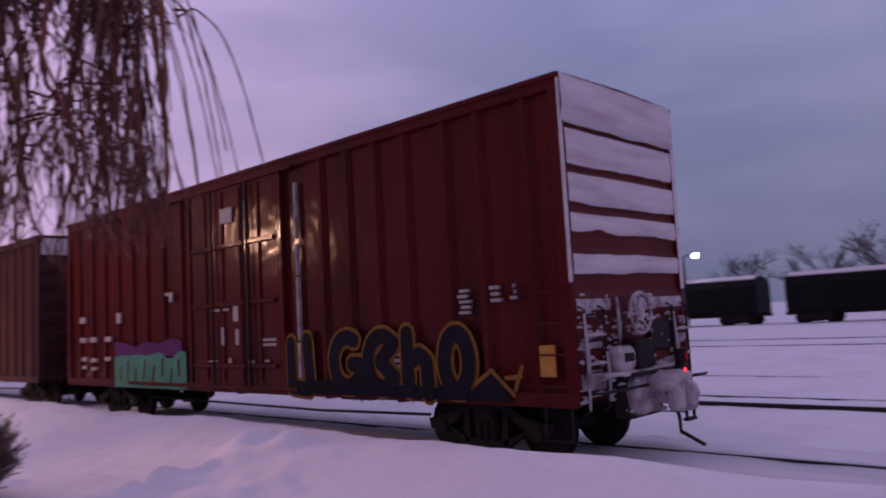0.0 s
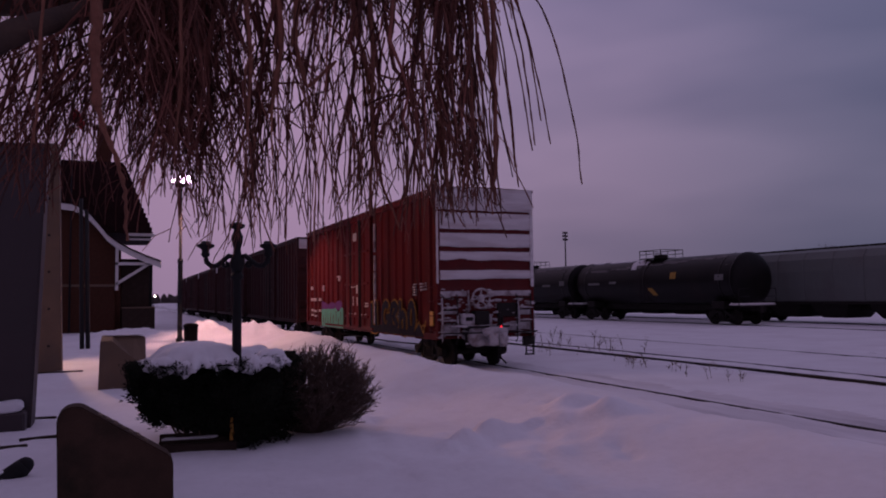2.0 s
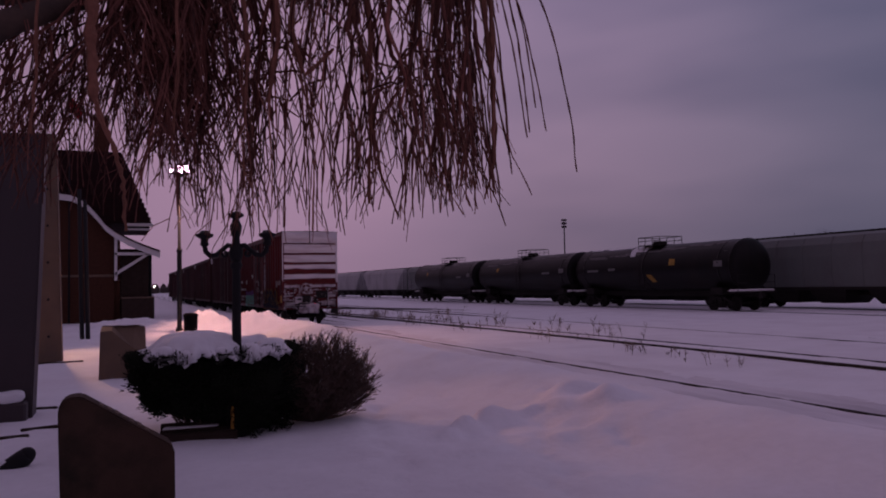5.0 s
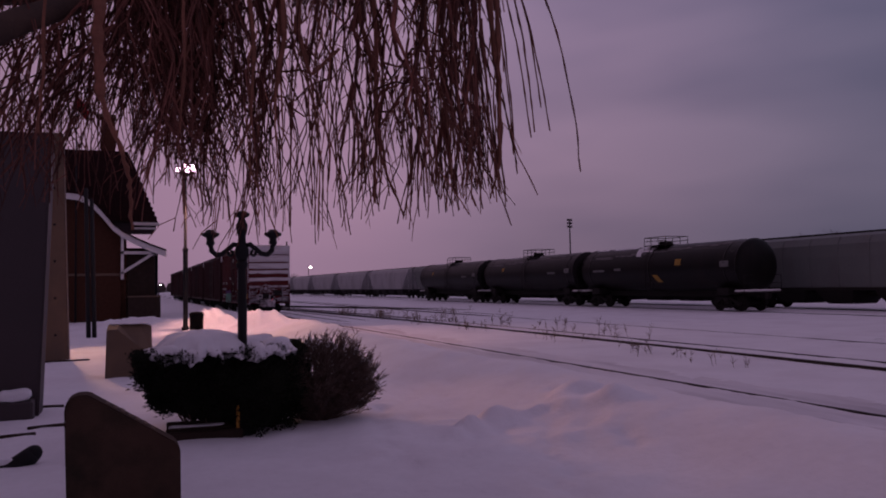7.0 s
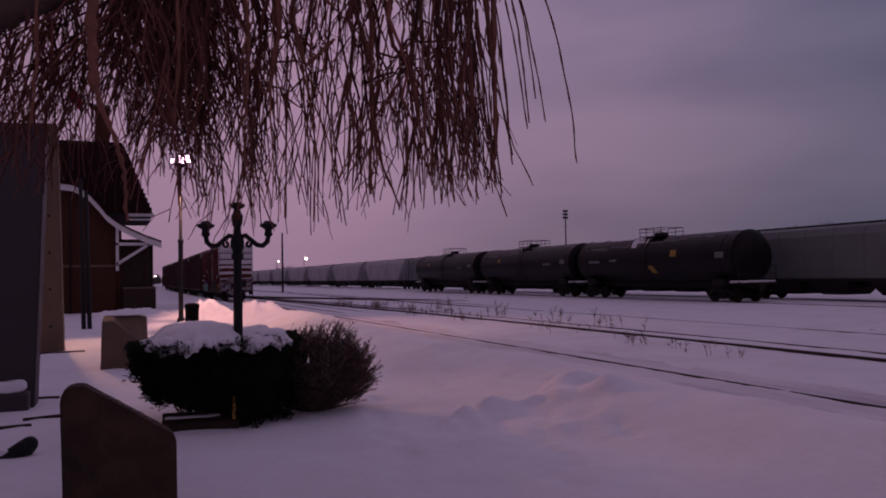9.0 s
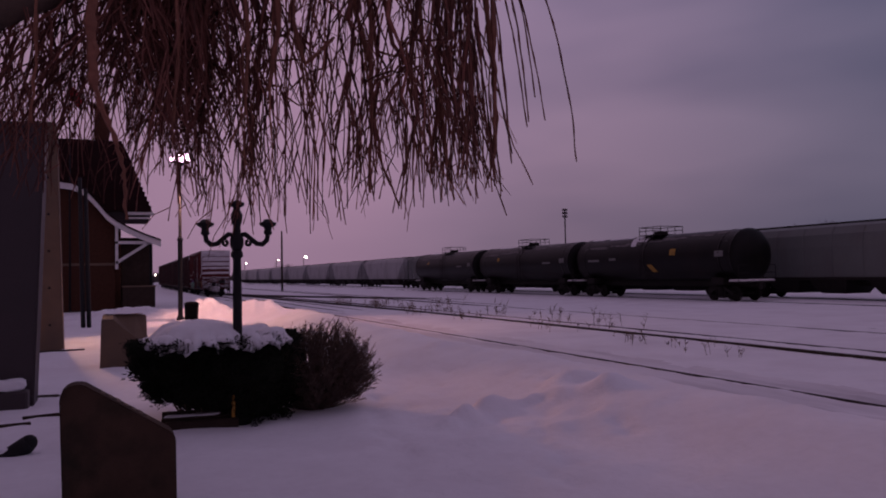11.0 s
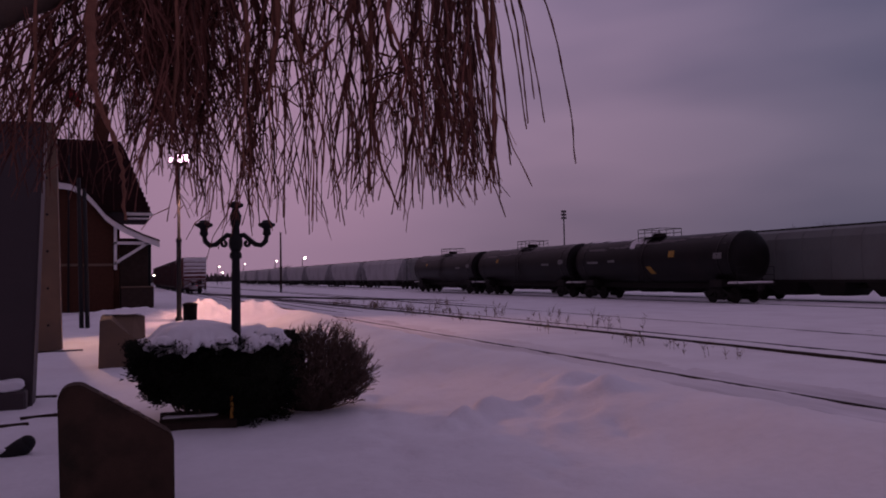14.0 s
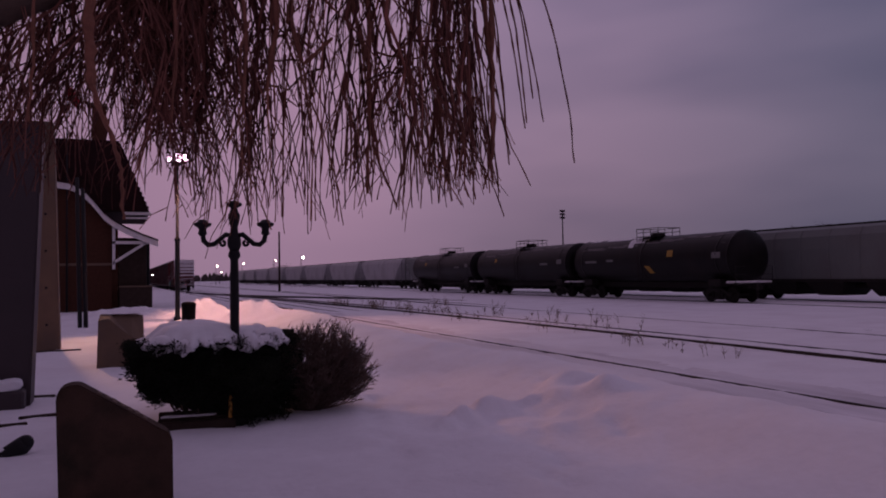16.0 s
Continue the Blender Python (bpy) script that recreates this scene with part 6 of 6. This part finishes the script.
    # the dense tangle below the low limb
    for i in range(10):
        az = rnd.triangular(-4, 12, 3.0)
        pts = bough(az + rnd.uniform(-1.5, 1.5), rnd.uniform(22, 27), az, rnd.uniform(11, 16), rnd.uniform(5.0, 6.8), rnd.uniform(0.008, 0.016), 7)
        for p in pts[1:]:
            for k in range(rnd.randint(1, 3)):
                a = rnd.uniform(0, math.tau)
                s = rnd.uniform(0.15, 0.9)
                shoot(p, Vector((math.cos(a) * s - 0.2, math.sin(a) * s, -1)), max(floor_of(p, 1.0), p.z - rnd.uniform(0.3, 0.95)), 0.0062, 0.0034, 0.5, 0.14, 2)
    # short upper shoots close under the limbs
    for i in range(27):
        az = rnd.triangular(-9, 26, 6.0)
        pts = bough(az + rnd.uniform(-2.5, 2.5), rnd.uniform(25, 29), az, rnd.uniform(15.5, 19.5), rnd.uniform(5.0, 6.9), rnd.uniform(0.009, 0.018), 6, 0.08)
        for p in pts[1:]:
            for k in range(3 if az < 6 else 1):
                a = rnd.uniform(0, math.tau)
                s = rnd.uniform(0.2, 1.3)
                shoot(p, Vector((math.cos(a) * s, math.sin(a) * s, -0.9)), max(floor_of(p, 4.0), p.z - rnd.uniform(0.25, 0.7)), 0.0066, 0.0036, 0.6, 0.15, 2)
    # the crown close above, towards the outer canes
    for i in range(24):
        az = rnd.uniform(12, 26)
        pts = bough(az + rnd.uniform(-3, 0.5), rnd.uniform(28, 31), az, rnd.uniform(21, 23.5), rnd.uniform(5.2, 6.6), rnd.uniform(0.012, 0.022), 6, 0.09)
        for p in pts[1:]:
            for k in range(3):
                a = rnd.uniform(0, math.tau)
                floor_z = EYE + math.hypot(p.x, p.y) * math.tan(math.radians(20.8))
                shoot(p, Vector((math.cos(a), math.sin(a), -0.7)), max(floor_z, p.z - rnd.uniform(0.25, 0.6)), 0.0075, 0.004, 0.6, 0.15, 2)
    for i in range(17):
        az = rnd.gauss(4.0, 2.0)
        pts = bough(az + rnd.uniform(-2, 2), rnd.uniform(24, 27), az, rnd.uniform(12, 15), rnd.uniform(5.2, 6.4), rnd.uniform(0.012, 0.022), 6, 0.08)
        for p in pts[1:]:
            for k in range(2):
                a = rnd.uniform(0, math.tau)
                shoot(p, Vector((math.cos(a), math.sin(a), -0.9)), max(floor_of(p, 2.0), p.z - rnd.uniform(0.3, 0.7)), 0.0075, 0.004, 0.6, 0.15, 2)
    flush("inner_crown", "dense tangle of dark twigs", "stuff")
    # slanting boughs on the trunk's side
    for i in range(17):
        r = rnd.uniform(5.0, 6.6)
        a0, e0, a1, e1 = rnd.uniform(-2, 5), rnd.uniform(15, 22), rnd.uniform(-10, -4.0), rnd.uniform(8.5, 14)
        pts = [at(a0 + (a1 - a0) * f, e0 + (e1 - e0) * f ** 1.4, r) + Vector((rnd.uniform(-1, 1), rnd.uniform(-1, 1), rnd.uniform(-1, 1))) * 0.03 for f in [k / 9 for k in range(10)]]
        cane(pts, rnd.uniform(0.006, 0.014), 0.004)
        for p in pts[3::3]:
            shoot(p, Vector((-0.5, rnd.uniform(-0.3, 0.3), -0.8)), p.z - rnd.uniform(0.2, 0.5), 0.005, 0.003)
    for i in range(5):
        az = rnd.uniform(-9.5, 0.5)
        pts = bough(az + rnd.uniform(-1.5, 2.5), rnd.uniform(23, 27), az, rnd.uniform(12, 17), rnd.uniform(5.0, 6.6), rnd.uniform(0.009, 0.018), 7, 0.08)
        for p in pts[1:]:
            for k in range(2):
                shoot(p, Vector((rnd.uniform(-1.0, 0.3), rnd.uniform(-0.5, 0.5), -0.9)), max(floor_of(p, 1.0), p.z - rnd.uniform(0.3, 0.8)), 0.0068, 0.0036, 0.6, 0.13, 2)
    flush("side_crown", "leaning twigs on the trunk side", "stuff")
    # crooked branches among the curtain, with shoots thrown sideways
    for i in range(15):
        az = rnd.uniform(8, 25)
        el = rnd.uniform(max(low_edge(az) + 5, 12), 21)
        s = -1 if az > 20 else rnd.choice((-1, 1))
        r = rnd.uniform(5.0, 6.4)
        pts = [at(az - s * (1.2 - 0.4 * k), 25 - (25 - el) * k / 3, r) for k in range(3)]
        pts += [at(az + s * (0.8 * k + rnd.uniform(-0.3, 0.3)), el + rnd.uniform(-0.5, 0.5) - 0.16 * k * k * rnd.uniform(0.3, 1.2), r) for k in range(6)]
        cane(pts, rnd.uniform(0.011, 0.018), 0.004, 5)
        for p in pts[1:]:
            tuft(p, 1, 0.9, 0.9)
    flush("side_branch", "crooked twiggy side branches", "stuff")
    # the outer skirt of the curtain
    for az0, az1, el1 in ((22.5, 23.6, 12.5), (23.2, 24.4, 15.0), (24.0, 25.0, 11.0), (24.6, 25.6, 14.0), (25.2, 26.0, 10.5), (23.8, 24.0, 17.5)):
        pts = bough(az0, 28, az1, el1, rnd.uniform(5.3, 6.2), rnd.uniform(0.010, 0.016), 9, 0.04)
        for p in pts[3:]:
            tuft(p, 1, 0.4)
        tuft(pts[-1], 2, 0.35)
    flush("outer_crown", "outer skirt of hanging twigs", "stuff")
    # stout canes in front of the curtain
    stout = (((-2.0, 25, 4.6), (-1.95, 19, 4.6), (-1.9, 16, 4.6), (-1.8, 13.2, 4.6)), 0.030, 0.024), (((-1.8, 13.6, 4.6), (-1.2, 11.6, 4.6), (-0.4, 9.8, 4.6), (0.1, 7.6, 4.6), (0.15, 5.8, 4.6), (0.3, 4.2, 4.6)), 0.015, 0.007), \
        (((26.0, 26, 5.6), (26.4, 19, 5.6), (26.9, 14, 5.6), (27.0, 10, 5.6), (26.6, 8.0, 5.6), (26.1, 6.4, 5.6)), 0.022, 0.005), (((26.6, 25, 5.5), (26.9, 18, 5.5), (26.9, 13, 5.5), (26.8, 8.6, 5.5)), 0.018, 0.010), \
        (((15.5, 24, 5.4), (16.6, 19, 5.4), (17.6, 15.5, 5.4), (17.9, 11, 5.4), (18.3, 8.4, 5.4), (19.6, 5.2, 5.4)), 0.020, 0.006), (((17.4, 24, 5.3), (17.6, 17, 5.3), (17.5, 10, 5.3), (17.4, 6.2, 5.3)), 0.014, 0.009), \
        (((8.0, 23, 5.0), (8.6, 17, 5.0), (8.3, 12, 5.0), (7.2, 9.5, 5.0)), 0.014, 0.006), (((10.4, 24, 5.2), (10.8, 18, 5.2), (10.0, 13.5, 5.2)), 0.022, 0.012), (((12.2, 24, 5.2), (11.8, 18.5, 5.2), (12.7, 15.5, 5.2), (14.9, 17.4, 5.2)), 0.022, 0.010), \
        (((3.5, 23, 4.9), (3.8, 16, 4.9), (3.4, 11, 4.9)), 0.012, 0.006), (((-5.2, 22, 4.8), (-5.3, 15, 4.8), (-5.6, 10.5, 4.8)), 0.010, 0.007), (((20.9, 24, 5.6), (21.6, 17, 5.6), (22.9, 13, 5.6), (23.2, 8, 5.6)), 0.016, 0.006)
    for row, r0, r1 in stout:
        pts = []
        for (a0, e0, q0), (a1, e1, q1) in zip(row, row[1:]):
            for k in range(5):
                f = k / 5
                pts.append(at(a0 + (a1 - a0) * f, e0 + (e1 - e0) * f, q0) + Vector((rnd.uniform(-1, 1), rnd.uniform(-1, 1), 0)) * 0.007)
        pts.append(at(*row[-1]))
        cane(pts, r0, r1, 6)
        for p in pts[4::3]:
            if row[0][0] > 1:
                tuft(p, 1, 0.5)
        flush("cane", "stout hanging cane", "", CANE)
    # long outer canes that arch out past the curtain
    outer = ((((27.2, 22.0), (28.4, 22.8), (30.2, 21.4), (31.6, 17.5), (32.6, 12.0), (32.9, 7.9)), 1.0), (((26.9, 22.6), (28.0, 22.6), (29.2, 19.5), (30.1, 15.0), (30.7, 11.0)), 1.1),
             (((26.6, 24.0), (27.8, 22.5), (28.7, 18.5), (29.2, 14.5), (29.5, 11.0)), 1.1), (((26.4, 25.0), (28.0, 23.4), (29.2, 19.0), (30.0, 12.6)), 0.9), (((26.3, 23), (27.2, 19.0), (27.8, 13), (28.1, 7.9)), 0.8),
             (((26.4, 22), (27.1, 18.0), (27.7, 13), (27.9, 9.4)), 0.7), (((26.6, 25), (27.6, 21.0), (28.6, 16), (29.3, 10.5)), 0.8))
    swaying = []
    for row, th in outer:
        pts = []
        for (a0, e0), (a1, e1) in zip(row, row[1:]):
            for k in range(6):
                f = k / 6
                pts.append(at(a0 + (a1 - a0) * f, e0 + (e1 - e0) * f, 5.85) + Vector((rnd.uniform(-1, 1), rnd.uniform(-1, 1), 0)) * 0.008)
        pts.append(at(*row[-1], 5.85))
        cane([(a + b + c) / 3 for a, b, c in zip([pts[0]] + pts, pts, pts[1:] + [pts[-1]])], 0.0086 * th, 0.0046)
        swaying.append(flush("cane", "long arching outer cane"))
    return swaying


outer_canes = willow()


# ---------------------------------------------------------------- weeds along the second track
def weeds():
    rnd = random.Random(5)
    verts, faces = [], []
    for cx, cy, n, h in ((14.9, 46.5, 60, 0.7), (15.3, 42.0, 26, 0.6), (14.2, 31, 12, 0.45), (16.9, 33, 14, 0.75), (15.9, 26.5, 13, 0.75), (16.2, 23.0, 12, 0.75), (14.0, 24, 7, 0.45), (14.2, 37, 16, 0.45),
                         (13.6, 18, 14, 0.35), (13.2, 15.2, 10, 0.35), (14.6, 54, 40, 0.6), (17.5, 12, 6, 0.3), (16.0, 38.0, 26, 0.8)):
        for i in range(n):
            x, y = cx + rnd.gauss(0, 0.30), cy + rnd.gauss(0, 0.9)
            z = ground_z(x, y)
            d = Vector((rnd.uniform(-0.3, 0.3), rnd.uniform(-0.3, 0.3), 1)) * h * rnd.uniform(0.25, 1.1)
            w = 0.009
            twigs = [(Vector((0, 0, 0)), d)]
            for k in range(5):
                f = rnd.uniform(0.45, 1.0)
                twigs.append((d * f, d * f + Vector((rnd.uniform(-0.16, 0.16), rnd.uniform(-0.16, 0.16), rnd.uniform(0.02, 0.18))) * (0.5 + h)))
            for k, (q, e) in enumerate(twigs):
                n0 = len(verts)
                b = Vector((x, y, z - 0.03))
                ww = w if k == 0 else 0.016
                verts.extend([b + q + Vector((-ww, 0, 0)), b + q + Vector((ww, 0, 0)), b + q + Vector((0, ww, 0)), b + e])
                faces.extend([(n0, n0 + 1, n0 + 3), (n0 + 1, n0 + 2, n0 + 3), (n0 + 2, n0, n0 + 3)])
    me = bpy.data.meshes.new("weeds")
    me.from_pydata([v[:] for v in verts], [], faces)
    me.materials.append(WEED)
    tagged(new("weeds", me), "dry weed stalks poking out of the snow", "weeds", kind="stuff")


weeds()


# ---------------------------------------------------------------- moving things
def motions():
    for i, car in enumerate(train):
        walk(car, [(t, pose(9.555, train_y(t) + i * PITCH, RAIL)) for t in (0, 1, 2, 3, 4, 5, 6, 7, 8, 9, 10, 11, 12, 13, 14, 15, 16)])
    # the outer canes swing out in the draught of the train and settle
    pivot = Matrix.Translation((2.93, 5.07, EYE + 3.65))
    for i, ob in enumerate(outer_canes):
        swing = [(0.0, 2.8), (0.3, 2.6), (0.5, 2.3), (1.0, 1.4), (1.5, 1.0), (2.5, 0.9), (3.5, 0.6), (4.2, 0.4), (6.5, 0.1), (9.0, 0.0), (16.0, 0.0)]
        walk(ob, [(t, pivot @ Matrix.Rotation(-radians(a + 0.12 * math.sin(1.7 * t + i)), 4, (0.5, 0.866, 0.0)) @ pivot.inverted()) for t, a in swing])
    walk(red_beacon, [(i * 0.2, pose(0.13, -0.58, 1.35, 0, 0, 360 * (i * 0.2 - 1.2) / 1.513)) for i in range(81)])


motions()
